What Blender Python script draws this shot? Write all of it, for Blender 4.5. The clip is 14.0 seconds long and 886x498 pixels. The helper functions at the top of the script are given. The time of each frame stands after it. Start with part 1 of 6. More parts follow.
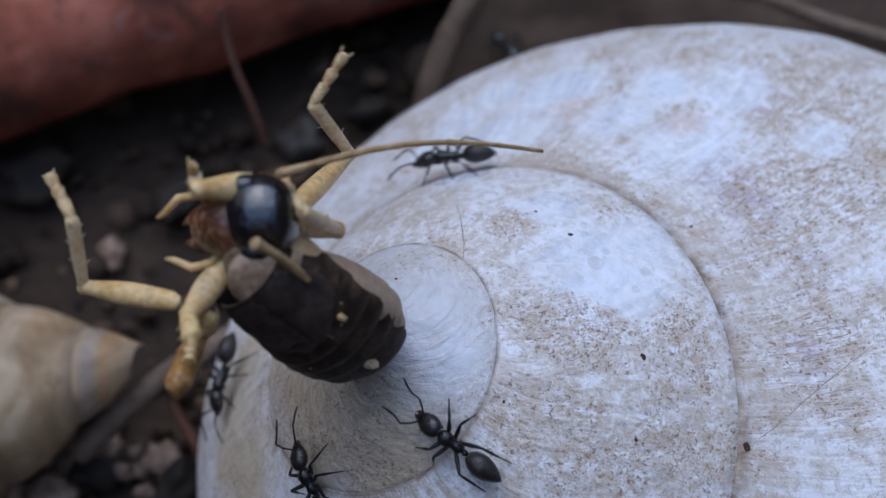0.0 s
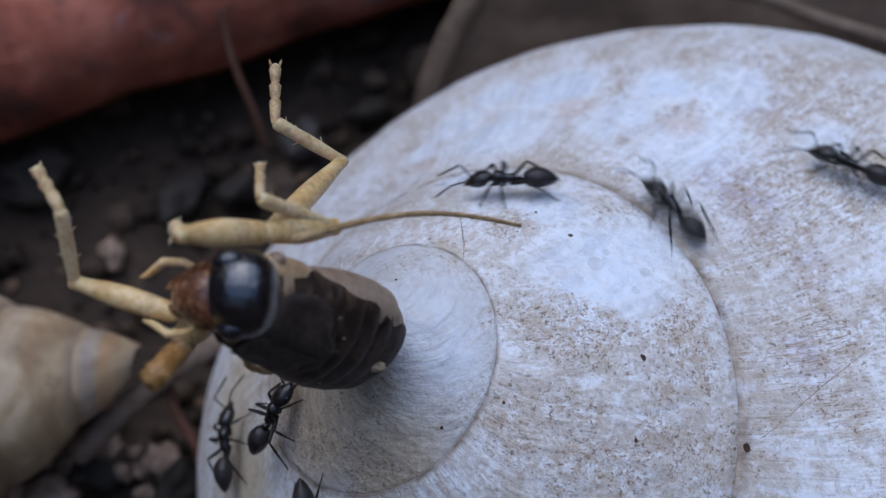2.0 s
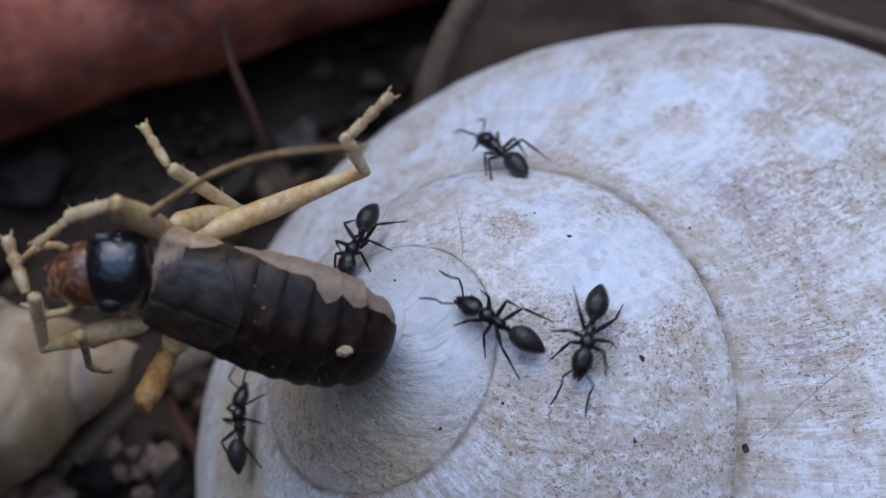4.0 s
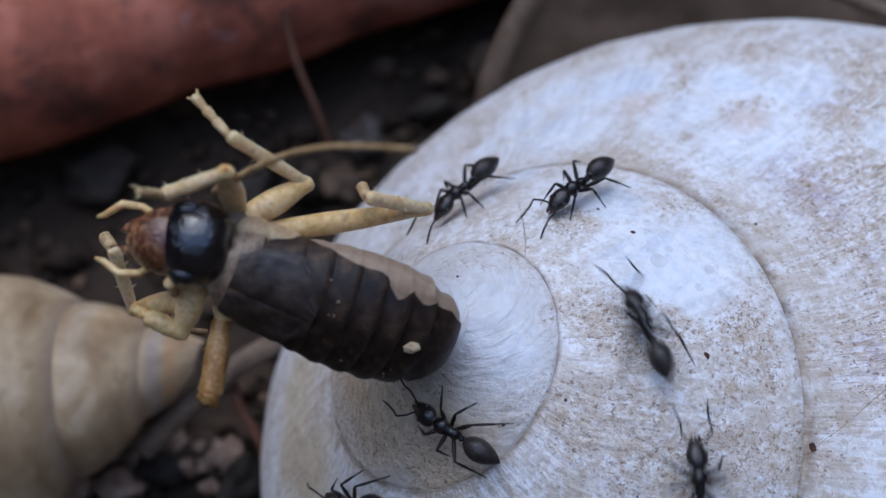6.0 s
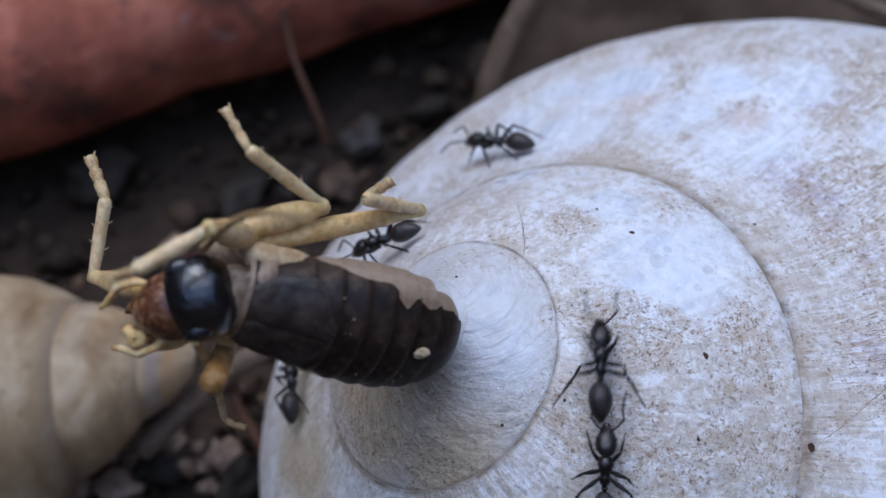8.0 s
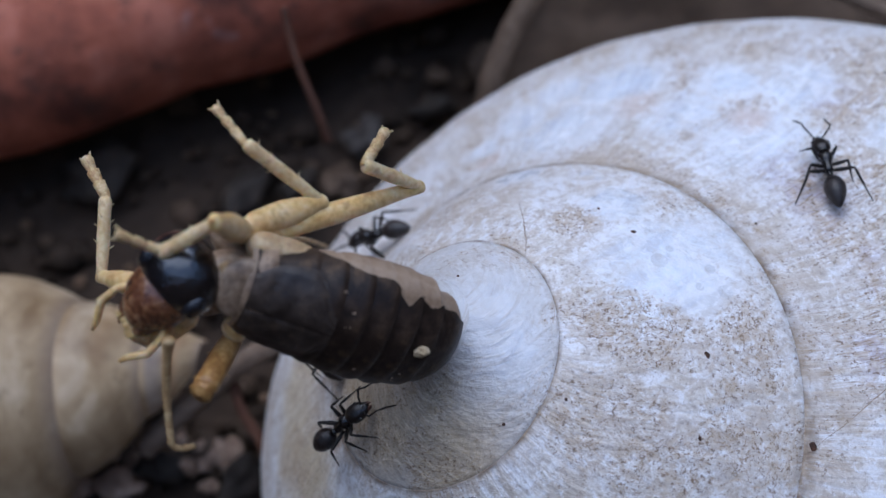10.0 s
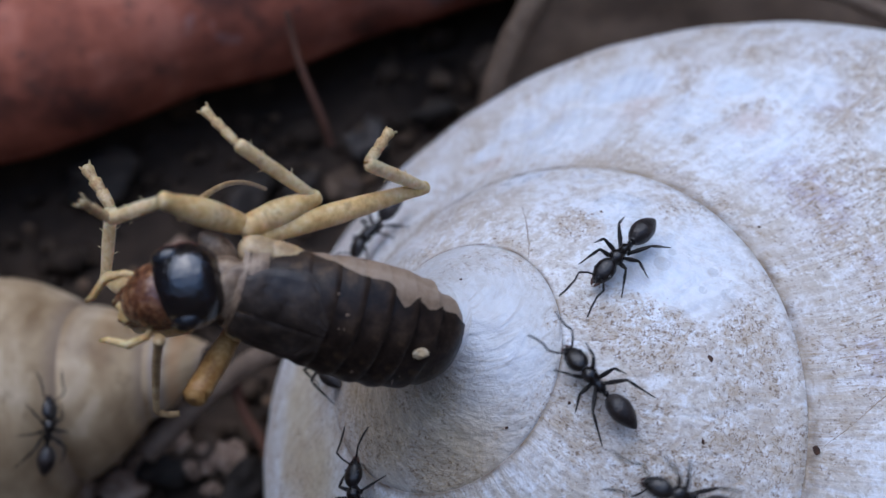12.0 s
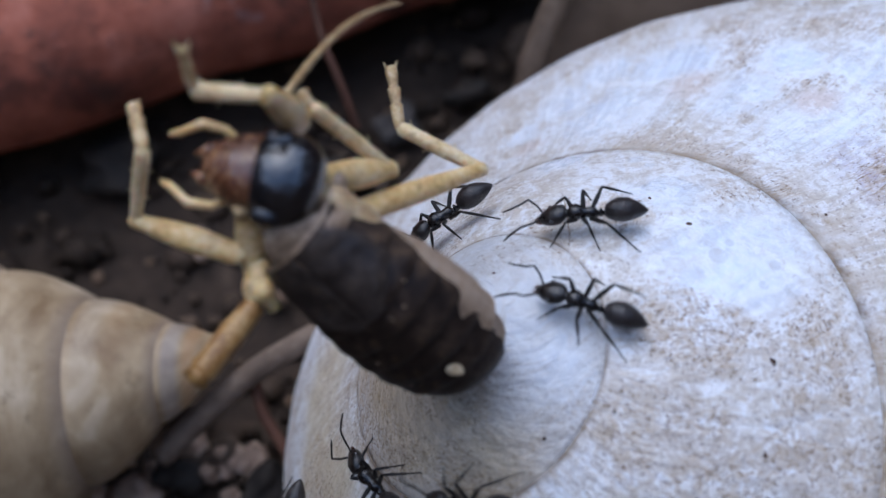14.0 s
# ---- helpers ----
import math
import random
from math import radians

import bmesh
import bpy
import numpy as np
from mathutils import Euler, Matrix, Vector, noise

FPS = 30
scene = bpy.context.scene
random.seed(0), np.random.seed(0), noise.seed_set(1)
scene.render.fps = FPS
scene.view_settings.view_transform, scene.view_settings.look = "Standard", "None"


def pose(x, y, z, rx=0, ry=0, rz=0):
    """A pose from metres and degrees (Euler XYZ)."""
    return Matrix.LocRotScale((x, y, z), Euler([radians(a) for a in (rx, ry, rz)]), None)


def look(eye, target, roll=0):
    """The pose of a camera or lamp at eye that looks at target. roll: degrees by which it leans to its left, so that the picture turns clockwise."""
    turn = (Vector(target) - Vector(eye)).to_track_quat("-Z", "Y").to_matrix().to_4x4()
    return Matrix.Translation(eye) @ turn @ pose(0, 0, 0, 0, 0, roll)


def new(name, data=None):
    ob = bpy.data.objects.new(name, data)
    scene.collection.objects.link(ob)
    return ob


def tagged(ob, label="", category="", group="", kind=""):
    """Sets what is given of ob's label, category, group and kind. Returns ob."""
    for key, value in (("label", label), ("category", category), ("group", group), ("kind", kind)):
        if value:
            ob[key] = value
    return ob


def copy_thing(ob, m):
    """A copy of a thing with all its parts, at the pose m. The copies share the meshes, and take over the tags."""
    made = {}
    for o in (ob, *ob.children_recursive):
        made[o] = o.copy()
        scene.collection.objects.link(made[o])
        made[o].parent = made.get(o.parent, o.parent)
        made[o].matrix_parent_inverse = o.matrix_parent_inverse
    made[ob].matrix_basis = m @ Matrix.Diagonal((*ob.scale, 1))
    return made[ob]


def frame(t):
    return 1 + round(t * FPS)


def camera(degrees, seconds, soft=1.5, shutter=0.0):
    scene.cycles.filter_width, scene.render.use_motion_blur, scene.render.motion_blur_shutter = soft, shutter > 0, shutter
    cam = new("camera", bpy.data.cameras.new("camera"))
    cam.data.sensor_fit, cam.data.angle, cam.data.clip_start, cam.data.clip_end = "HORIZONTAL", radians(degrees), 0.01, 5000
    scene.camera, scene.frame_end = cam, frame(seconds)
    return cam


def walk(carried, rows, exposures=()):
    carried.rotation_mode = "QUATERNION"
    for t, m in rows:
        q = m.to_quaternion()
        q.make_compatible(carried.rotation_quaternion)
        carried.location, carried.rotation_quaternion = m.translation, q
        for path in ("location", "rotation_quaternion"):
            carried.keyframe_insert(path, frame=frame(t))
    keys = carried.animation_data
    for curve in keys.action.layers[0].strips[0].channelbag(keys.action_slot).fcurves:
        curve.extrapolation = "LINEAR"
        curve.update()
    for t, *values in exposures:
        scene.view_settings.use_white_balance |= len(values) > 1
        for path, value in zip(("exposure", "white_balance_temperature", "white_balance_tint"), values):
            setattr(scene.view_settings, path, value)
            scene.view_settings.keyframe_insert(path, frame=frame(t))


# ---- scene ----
# All small places are given in millimetres in the frame of the leaning table TABLE:
# u to the right, v up the slope, w out of it.
MM = 0.001
TABLE = Matrix.Translation((0, 0, 0.0285)) @ pose(0, 0, 0, 30)


def at(u, v, w):
    return TABLE @ Vector((u * MM, v * MM, w * MM))


# ---- camera: height over the table, then the point that it looks at ----
PATH = (
    (0.0, 49.790, -0.000, 0.000),
    (0.5, 49.790, -0.090, 0.000),
    (1.0, 49.790, -0.034, 0.023),
    (1.5, 49.790, -0.000, 0.101),
    (2.0, 49.790, -0.000, 0.034),
    (2.2, 49.790, 0.056, 0.000),
    (4.3, 49.790, 0.045, 0.068),
    (4.5, 49.790, -0.226, 0.000),
    (5.0, 49.790, -1.996, 0.000),
    (5.5, 49.790, -2.684, -0.011),
    (6.0, 49.790, -2.458, -0.090),
    (6.5, 49.790, -2.481, -0.090),
    (7.0, 49.790, -2.526, -0.158),
    (7.5, 49.790, -2.481, -0.113),
    (8.0, 49.790, -2.413, -0.079),
    (8.2, 49.790, -2.413, -0.079),
    (10.3, 49.790, -2.481, -0.113),
    (10.5, 49.790, -2.481, -0.113),
    (11.0, 49.790, -2.548, -0.113),
    (11.5, 49.790, -2.593, -0.113),
    (12.0, 49.790, -2.593, 0.023),
    (12.5, 49.790, -2.706, -0.361),
    (13.0, 48.293, -3.347, -0.335),
    (13.5, 44.977, -3.718, -0.163),
    (14.0, 44.836, -3.706, -0.325),
)
cam = camera(39.1, 14.0, soft=1.4, shutter=0.4)
def aimed(h, u, v):
    """The pose of the camera h over the table, looking at (u, v) with the slope upright in its picture."""
    back = Vector((-u, -v, h)).normalized()
    right = Vector((0, 1, 0)).cross(back).normalized()
    up = back.cross(right)
    turn = Matrix((right, up, back)).transposed().to_4x4()
    return TABLE @ Matrix.Translation((0, 0, h * MM)) @ turn


walk(cam, [(t, aimed(h, u, v)) for t, h, u, v in PATH], [(0.0, 0.78, 5500, 8), (4.5, 0.76, 5500, 8), (6.0, 0.93, 5540, 8), (12.5, 0.97, 5540, 8), (14.0, 1.11, 5540, 8)])
cam.data.dof.use_dof = True
cam.data.dof.focus_distance = 0.0502
cam.data.dof.aperture_fstop = 49

# ---- light: open shade under a bright sky ----
world = bpy.data.worlds.new("sky")
scene.world = world
world.use_nodes = True
wn = world.node_tree
sky = wn.nodes.new("ShaderNodeTexSky")
sky.sky_type = "NISHITA"
sky.sun_disc = False
sky.sun_elevation = radians(64)
sky.sun_rotation = radians(-25)
sky.dust_density = 1.6
wn.links.new(sky.outputs[0], wn.nodes["Background"].inputs[0])
wn.nodes["Background"].inputs[1].default_value = 0.15
sun_lamp = bpy.data.lights.new("sun", "SUN")
sun_lamp.energy, sun_lamp.angle, sun_lamp.color = 0.5, radians(80), (1.0, 0.95, 0.88)
sun = new("sun", sun_lamp)
sun.matrix_world = look((-0.14, 0.30, 0.68), (0, 0, 0))


# ---- materials ----
class Nodes:
    """A node material under construction."""

    def __init__(self, name, rough=0.5, spec=0.5):
        self.mat = bpy.data.materials.new(name)
        self.mat.use_nodes = True
        self.t = self.mat.node_tree
        self.bsdf = self.t.nodes["Principled BSDF"]
        self.bsdf.inputs["Roughness"].default_value = rough
        self.bsdf.inputs["Specular IOR Level"].default_value = spec
        self.co = self.t.nodes.new("ShaderNodeTexCoord").outputs["Object"]

    def put(self, socket, value):
        if hasattr(value, "is_linked"):
            self.t.links.new(value, socket)
        else:
            socket.default_value = value

    def noise(self, scale, detail=4, rough=0.6, co=None, dist=0.0):
        n = self.t.nodes.new("ShaderNodeTexNoise")
        self.put(n.inputs["Vector"], co or self.co)
        n.inputs["Scale"].default_value, n.inputs["Detail"].default_value = scale, detail
        n.inputs["Roughness"].default_value, n.inputs["Distortion"].default_value = rough, dist
        return n.outputs["Fac"]

    def mapped(self, scale, co=None):
        n = self.t.nodes.new("ShaderNodeMapping")
        self.put(n.inputs["Vector"], co or self.co)
        n.inputs["Scale"].default_value = scale
        return n.outputs[0]

    def ramp(self, fac, *stops):
        n = self.t.nodes.new("ShaderNodeValToRGB")
        self.put(n.inputs[0], fac)
        e = n.color_ramp.elements
        while len(e) < len(stops):
            e.new(0.5)
        for q, (p, c) in zip(e, stops):
            q.position = p
            q.color = (*c, 1) if isinstance(c, tuple) else (c, c, c, 1)
        return n.outputs[0]

    def mix(self, fac, a, b, mode="MIX"):
        n = self.t.nodes.new("ShaderNodeMix")
        n.data_type, n.blend_type = "RGBA", mode
        self.put(n.inputs[0], fac)
        for s, v in ((n.inputs[6], a), (n.inputs[7], b)):
            self.put(s, (*v, 1) if isinstance(v, tuple) else v)
        return n.outputs[2]

    def math(self, op, a, b=0.0, c=0.0):
        n = self.t.nodes.new("ShaderNodeMath")
        n.operation = op
        for s, v in zip(n.inputs, (a, b, c)):
            self.put(s, v)
        return n.outputs[0]

    def near(self, place, radius, soft):
        """1 within a radius of a place in object space, fading to 0."""
        n = self.t.nodes.new("ShaderNodeVectorMath")
        n.operation = "DISTANCE"
        self.put(n.inputs[0], self.co)
        n.inputs[1].default_value = place
        m = self.t.nodes.new("ShaderNodeMapRange")
        m.interpolation_type = "SMOOTHSTEP"
        self.put(m.inputs[0], n.outputs["Value"])
        for i, v in ((1, radius), (2, radius + soft), (3, 1.0), (4, 0.0)):
            m.inputs[i].default_value = v
        return m.outputs[0]

    def uv(self):
        n = self.t.nodes.new("ShaderNodeUVMap")
        return n.outputs[0]

    def split(self, v):
        n = self.t.nodes.new("ShaderNodeSeparateXYZ")
        self.put(n.inputs[0], v)
        return n.outputs

    def bump(self, height, strength, distance, under=None):
        n = self.t.nodes.new("ShaderNodeBump")
        n.inputs["Strength"].default_value, n.inputs["Distance"].default_value = strength, distance
        self.put(n.inputs["Height"], height)
        if under is not None:
            self.put(n.inputs["Normal"], under)
        self.t.links.new(n.outputs[0], self.bsdf.inputs["Normal"])
        return n.outputs[0]

    def done(self, colour, rough=None):
        self.put(self.bsdf.inputs["Base Color"], (*colour, 1) if isinstance(colour, tuple) else colour)
        if rough is not None:
            self.put(self.bsdf.inputs["Roughness"], rough)
        return self.mat


def soil_material():
    m = Nodes("dark_soil", 0.9, 0.3)
    a = m.noise(420, 8)
    c = m.ramp(a, (0.3, (0.020, 0.013, 0.009)), (0.6, (0.048, 0.031, 0.020)), (0.8, (0.090, 0.061, 0.040)))
    m.bump(a, 0.8, 0.0008)
    return m.done(c)


def grit_material(name, lo, mid, hi, scale=900):
    m = Nodes(name, 0.75, 0.4)
    a = m.noise(scale, 6)
    b = m.noise(scale * 0.2, 3)
    c = m.ramp(m.math("ADD", m.math("MULTIPLY", a, 0.5), m.math("MULTIPLY", b, 0.5)), (0.35, lo), (0.5, mid), (0.65, hi))
    m.bump(a, 0.5, 0.0003)
    return m.done(c)


def shell_material(place):
    """Chalky white shell: growth ridges, cream and lilac wash, brown flecks gathered in clouds.
    place(u, v) gives a point of the surface in the shell's own space."""
    m = Nodes("weathered_shell", 0.5, 0.5)
    uv = m.uv()
    along, across, _ = m.split(uv)
    wob = m.noise(260, 3, 0.6)
    ridge = m.noise(1.0, 4, 0.62, m.mapped((14, 4.6, 1), uv), 1.8)
    thread = m.noise(1.0, 3, 0.6, m.mapped((36, 20, 1), uv), 1.4)
    fold = m.noise(1.0, 2, 0.5, m.mapped((9, 2.4, 1), uv), 1.6)
    blotch = m.noise(150, 5, 0.65, dist=0.5)
    cloud = m.noise(230, 5, 0.7, dist=0.6)
    lumps = m.noise(700, 4, 0.6, dist=0.7)
    tiny = m.noise(5200, 3, 0.65)
    mottle = m.noise(2300, 5, 0.75, dist=0.5)

    def patches(spots, lo=0.0):
        total = None
        for u, v, r in spots:
            f = m.near(place(u, v), r * 0.3 * MM, r * MM)
            total = f if total is None else m.math("MAXIMUM", total, f)
        return m.math("MULTIPLY", total, m.ramp(blotch, (0.35, lo), (0.55, 1.0)))

    clean_skylit = patches(((6.0, -0.6, 3.4), (8.0, 0.4, 2.2), (7.6, -2.0, 1.6), (4.4, 1.6, 1.8), (2.6, 4.6, 3.2), (9.5, 4.2, 3.0), (-0.9, -2.6, 2.2), (0.2, -4.0, 1.6), (4.6, 6.4, 2.6),
                     (7.0, 5.2, 2.4), (11.6, 6.4, 2.4), (0.4, 2.8, 1.6), (15.4, 4.4, 1.6), (0.6, 5.0, 2.0), (-0.8, 3.9, 1.2), (2.2, 6.2, 1.8), (9.0, 6.6, 2.0)), 0.6)
    # dirt clouds; the three lower-left disc spots also paint in shade
    dirt_and_shade = patches(((12.6, 2.0, 2.2), (13.6, 0.2, 2.2), (15.6, 1.6, 2.0), (10.2, 3.2, 1.6), (11.6, 2.2, 1.4), (6.0, -5.2, 2.4), (9.0, -3.4, 2.0), (13.8, 2.4, 1.7), (14.4, -1.2, 1.9),
                     (3.2, 1.0, 1.8), (5.6, -3.3, 2.6), (2.8, -7.2, 2.0), (-1.8, 1.6, 1.9), (10.4, 4.0, 2.0), (8.2, 1.7, 1.2), (9.5, -6.5, 3.0), (15.5, -3.6, 1.8), (13.0, 5.6, 2.0),
                     (-5.6, -7.6, 2.2), (-6.6, -6.0, 2.0), (-3.4, -8.8, 2.0), (6.0, -8.6, 2.4), (16.5, 3.5, 2.0), (3.8, 7.0, 1.6), (6.6, 7.9, 1.6), (10.0, 7.7, 1.6), (13.2, 7.3, 1.8), (15.6, 6.0, 1.8)), 0.35)
    # cream wear, with the dimmer, warmer lower side partly painted in
    warm = patches(((5.5, -6.2, 3.2), (8.9, -4.2, 3.0), (2.2, -8.6, 3.0), (10.5, -7.5, 3.4), (-7.6, -6.6, 2.5), (-8.4, -8.6, 2.5), (-1.2, 2.2, 1.6), (3.4, 0.2, 1.4), (14.5, -6.0, 3.0),
                    (12.4, -4.6, 2.6), (15.5, -1.6, 2.0), (9.0, -8.6, 3.0), (12.6, -8.4, 3.0), (4.0, -4.6, 2.2)), 0.5)
    lilac = patches(((11.3, 2.6, 2.0), (12.4, 1.6, 1.6), (14.6, -1.0, 1.6), (13.2, 5.8, 1.6), (14.5, -4.4, 1.3), (12.0, 0.6, 1.2)), 0.4)
    pink = patches(((5.2, 5.6, 1.4), (9.6, 5.0, 1.2), (-0.6, 3.4, 0.9)), 0.6)
    # brown stain of the disc, with its warm lower-left shade painted in
    shade_stain = patches(((-4.9, -7.0, 3.6), (-2.4, -8.4, 3.4), (-5.8, -5.4, 3.0), (-6.4, -3.8, 2.4), (-3.4, -6.0, 2.6)), 0.8)
    load = m.math("ADD", m.math("SUBTRACT", cloud, m.math("MULTIPLY", clean_skylit, 0.24)), m.math("MULTIPLY", dirt_and_shade, 0.20))
    bare = m.math("SUBTRACT", 1.0, m.math("MULTIPLY", clean_skylit, 0.85))

    # chalk: worn cream, glazed cool white; cool top and warm bottom partly painted light
    c = m.ramp(blotch, (0.34, (0.60, 0.54, 0.47)), (0.45, (0.72, 0.69, 0.65)), (0.57, (0.80, 0.80, 0.82)))
    c = m.mix(clean_skylit, c, (0.80, 0.86, 0.95))
    c = m.mix(m.math("MULTIPLY", warm, 0.75), c, (0.63, 0.57, 0.51))
    # fold relief painted in: blue-grey shade in hollows, white highlights on crests
    c = m.mix(m.math("MULTIPLY", m.ramp(fold, (0.36, 0.7), (0.48, 0.0)), clean_skylit), c, (0.62, 0.66, 0.76))
    c = m.mix(m.ramp(fold, (0.52, 0.0), (0.64, 0.7)), c, (0.88, 0.90, 0.95))
    c = m.mix(m.math("MULTIPLY", m.ramp(lumps, (0.36, 0.5), (0.47, 0.0)), bare), c, (0.56, 0.49, 0.41))
    c = m.mix(m.ramp(lumps, (0.55, 0.0), (0.64, 0.55)), c, (0.87, 0.88, 0.91))
    c = m.mix(m.math("MULTIPLY", lilac, m.ramp(lumps, (0.40, 0.85), (0.56, 0.2))), c, (0.45, 0.40, 0.50))
    c = m.mix(m.math("MULTIPLY", pink, 0.8), c, (0.66, 0.53, 0.46))
    grey = None
    for u, v, r in ((5.66, 0.92, 0.22), (6.1, -0.55, 0.34), (6.9, 1.25, 0.2), (3.2, 2.9, 0.3), (8.7, -1.8, 0.3), (7.7, -1.6, 0.16), (6.5, -0.1, 0.15), (8.1, -0.9, 0.2), (3.7, 2.7, 0.2)):
        f = m.near(place(u, v), r * MM, 0.06 * MM)
        grey = f if grey is None else m.math("MAXIMUM", grey, f)
    c = m.mix(m.math("MULTIPLY", grey, 0.55), c, (0.60, 0.62, 0.66))
    c = m.mix(m.math("MULTIPLY", m.ramp(mottle, (0.38, 0.75), (0.49, 0.0)), bare), c, (0.49, 0.43, 0.38))
    c = m.mix(m.ramp(mottle, (0.53, 0.0), (0.62, 0.75)), c, (0.88, 0.89, 0.93))
    inner = m.math("LESS_THAN", along, 3.9)
    c = m.mix(m.math("MULTIPLY", inner, m.ramp(cloud, (0.36, 0.75), (0.6, 0.4))), c, (0.56, 0.56, 0.57))
    cream = patches(((-8.2, -5.5, 3.2), (-8.4, -7.6, 3.2), (-7.8, -9.0, 3.0), (-7.4, -3.6, 2.5)), 0.7)
    c = m.mix(m.math("MULTIPLY", cream, m.math("SUBTRACT", 0.85, m.math("MULTIPLY", inner, 0.85))), c, (0.56, 0.465, 0.30))
    # growth lines: pale crests and tan hollows
    groove = m.math("MULTIPLY", m.ramp(ridge, (0.34, 0.5), (0.47, 0.0)), m.math("MULTIPLY", bare, m.ramp(cloud, (0.40, 0.15), (0.58, 1.0))))
    c = m.mix(groove, c, (0.48, 0.41, 0.34))
    c = m.mix(m.math("MULTIPLY", m.ramp(ridge, (0.54, 0.0), (0.66, 0.4)), bare), c, (0.84, 0.83, 0.83))
    tan = m.math("MULTIPLY", m.ramp(thread, (0.50, 0.0), (0.66, 0.6)), m.ramp(load, (0.38, 0.0), (0.58, 1.0)))
    c = m.mix(tan, c, (0.47, 0.35, 0.23))
    c = m.mix(m.math("MULTIPLY", m.math("MULTIPLY", shade_stain, inner), 0.68), c, m.mix(m.ramp(ridge, (0.40, 0.0), (0.60, 1.0)), (0.41, 0.285, 0.125), (0.60, 0.44, 0.22)))
    lines = m.noise(1.0, 3, 0.6, m.mapped((17, 1.6, 1), uv), 0.9)
    flank = patches(((3.0, -6.5, 2.5), (5.0, -7.5, 2.6), (2.0, -8.5, 2.6), (6.8, -6.2, 2.2), (9.0, -7.6, 2.4), (14.6, -6.6, 2.4)), 0.5)
    lined = m.math("MAXIMUM", m.math("MULTIPLY", inner, 0.9), m.math("MULTIPLY", flank, 0.75))
    hollow = m.math("MULTIPLY", m.math("MULTIPLY", lined, m.ramp(lines, (0.36, 0.38), (0.47, 0.0))), m.ramp(cloud, (0.38, 0.25), (0.55, 1.0)))
    c = m.mix(hollow, c, (0.37, 0.30, 0.22))
    # dirt held in the pores, then flecks drawn out across the whorl
    grain = m.noise(1500, 4, 0.65, dist=0.8)
    soiled = m.ramp(load, (0.46, 0.0), (0.62, 1.0))
    c = m.mix(m.math("MULTIPLY", soiled, m.ramp(grain, (0.40, 0.65), (0.52, 0.0))), c, (0.50, 0.40, 0.29))
    fleck = m.noise(1.0, 5, 0.72, m.mapped((75, 50, 1), uv), 1.0)
    many = m.math("MULTIPLY", m.ramp(load, (0.47, 0.0), (0.66, 1.0)), m.ramp(fleck, (0.535, 0.0), (0.595, 1.0)))
    c = m.mix(m.math("MULTIPLY", many, 0.85), c, (0.23, 0.145, 0.08))
    few = m.math("MULTIPLY", m.ramp(load, (0.36, 0.0), (0.58, 1.0)), m.ramp(tiny, (0.585, 0.0), (0.635, 1.0)))
    c = m.mix(m.math("MULTIPLY", few, 0.8), c, (0.17, 0.105, 0.06))
    # the suture: a broken dark line with a soiled rim
    seam = m.math("ADD", across, m.math("MULTIPLY", m.math("SUBTRACT", wob, 0.5), 0.03))
    line = m.math("MULTIPLY", m.ramp(seam, (0.0, 1.0), (0.016, 0.0)), m.ramp(m.noise(900, 4), (0.35, 0.25), (0.55, 1.0)))
    c = m.mix(line, c, (0.15, 0.10, 0.065))
    rim = m.math("MULTIPLY", m.ramp(seam, (0.01, 0.5), (0.07, 0.0)), m.ramp(m.noise(500, 4), (0.42, 0.0), (0.6, 1.0)))
    c = m.mix(rim, c, (0.43, 0.33, 0.22))
    # soft crimps beside the outermost suture, their bright crests painted as well as bumped
    crimp = m.noise(1.0, 2, 0.5, m.mapped((11, 0.8, 1), uv), 0.6)
    beside = patches(((0.6, 4.0, 2.2), (2.4, 4.6, 2.2), (4.2, 4.8, 2.2), (6.0, 4.8, 2.0), (7.8, 4.2, 1.8)), 0.7)
    c = m.mix(m.math("MULTIPLY", beside, m.ramp(crimp, (0.50, 0.0), (0.62, 0.6))), c, (0.88, 0.90, 0.95))
    b0 = m.bump(m.math("MULTIPLY", crimp, beside), 0.35, 0.0007)
    b0 = m.bump(m.math("MULTIPLY", lines, lined), 0.22, 0.0003, b0)
    b1 = m.bump(fold, 0.22, 0.0006, b0)
    b2 = m.bump(ridge, 0.12, 0.0003, b1)
    b3 = m.bump(thread, 0.12, 0.0001, b2)
    b4 = m.bump(blotch, 0.28, 0.0006, b3)
    b5 = m.bump(lumps, 0.35, 0.0004, b4)
    b6 = m.bump(mottle, 0.3, 0.00012, b5)
    m.bump(tiny, 0.2, 0.00006, b6)
    return m.done(c, m.math("ADD", m.ramp(load, (0.28, 0.24), (0.6, 0.6)), m.math("MULTIPLY", inner, 0.18)))


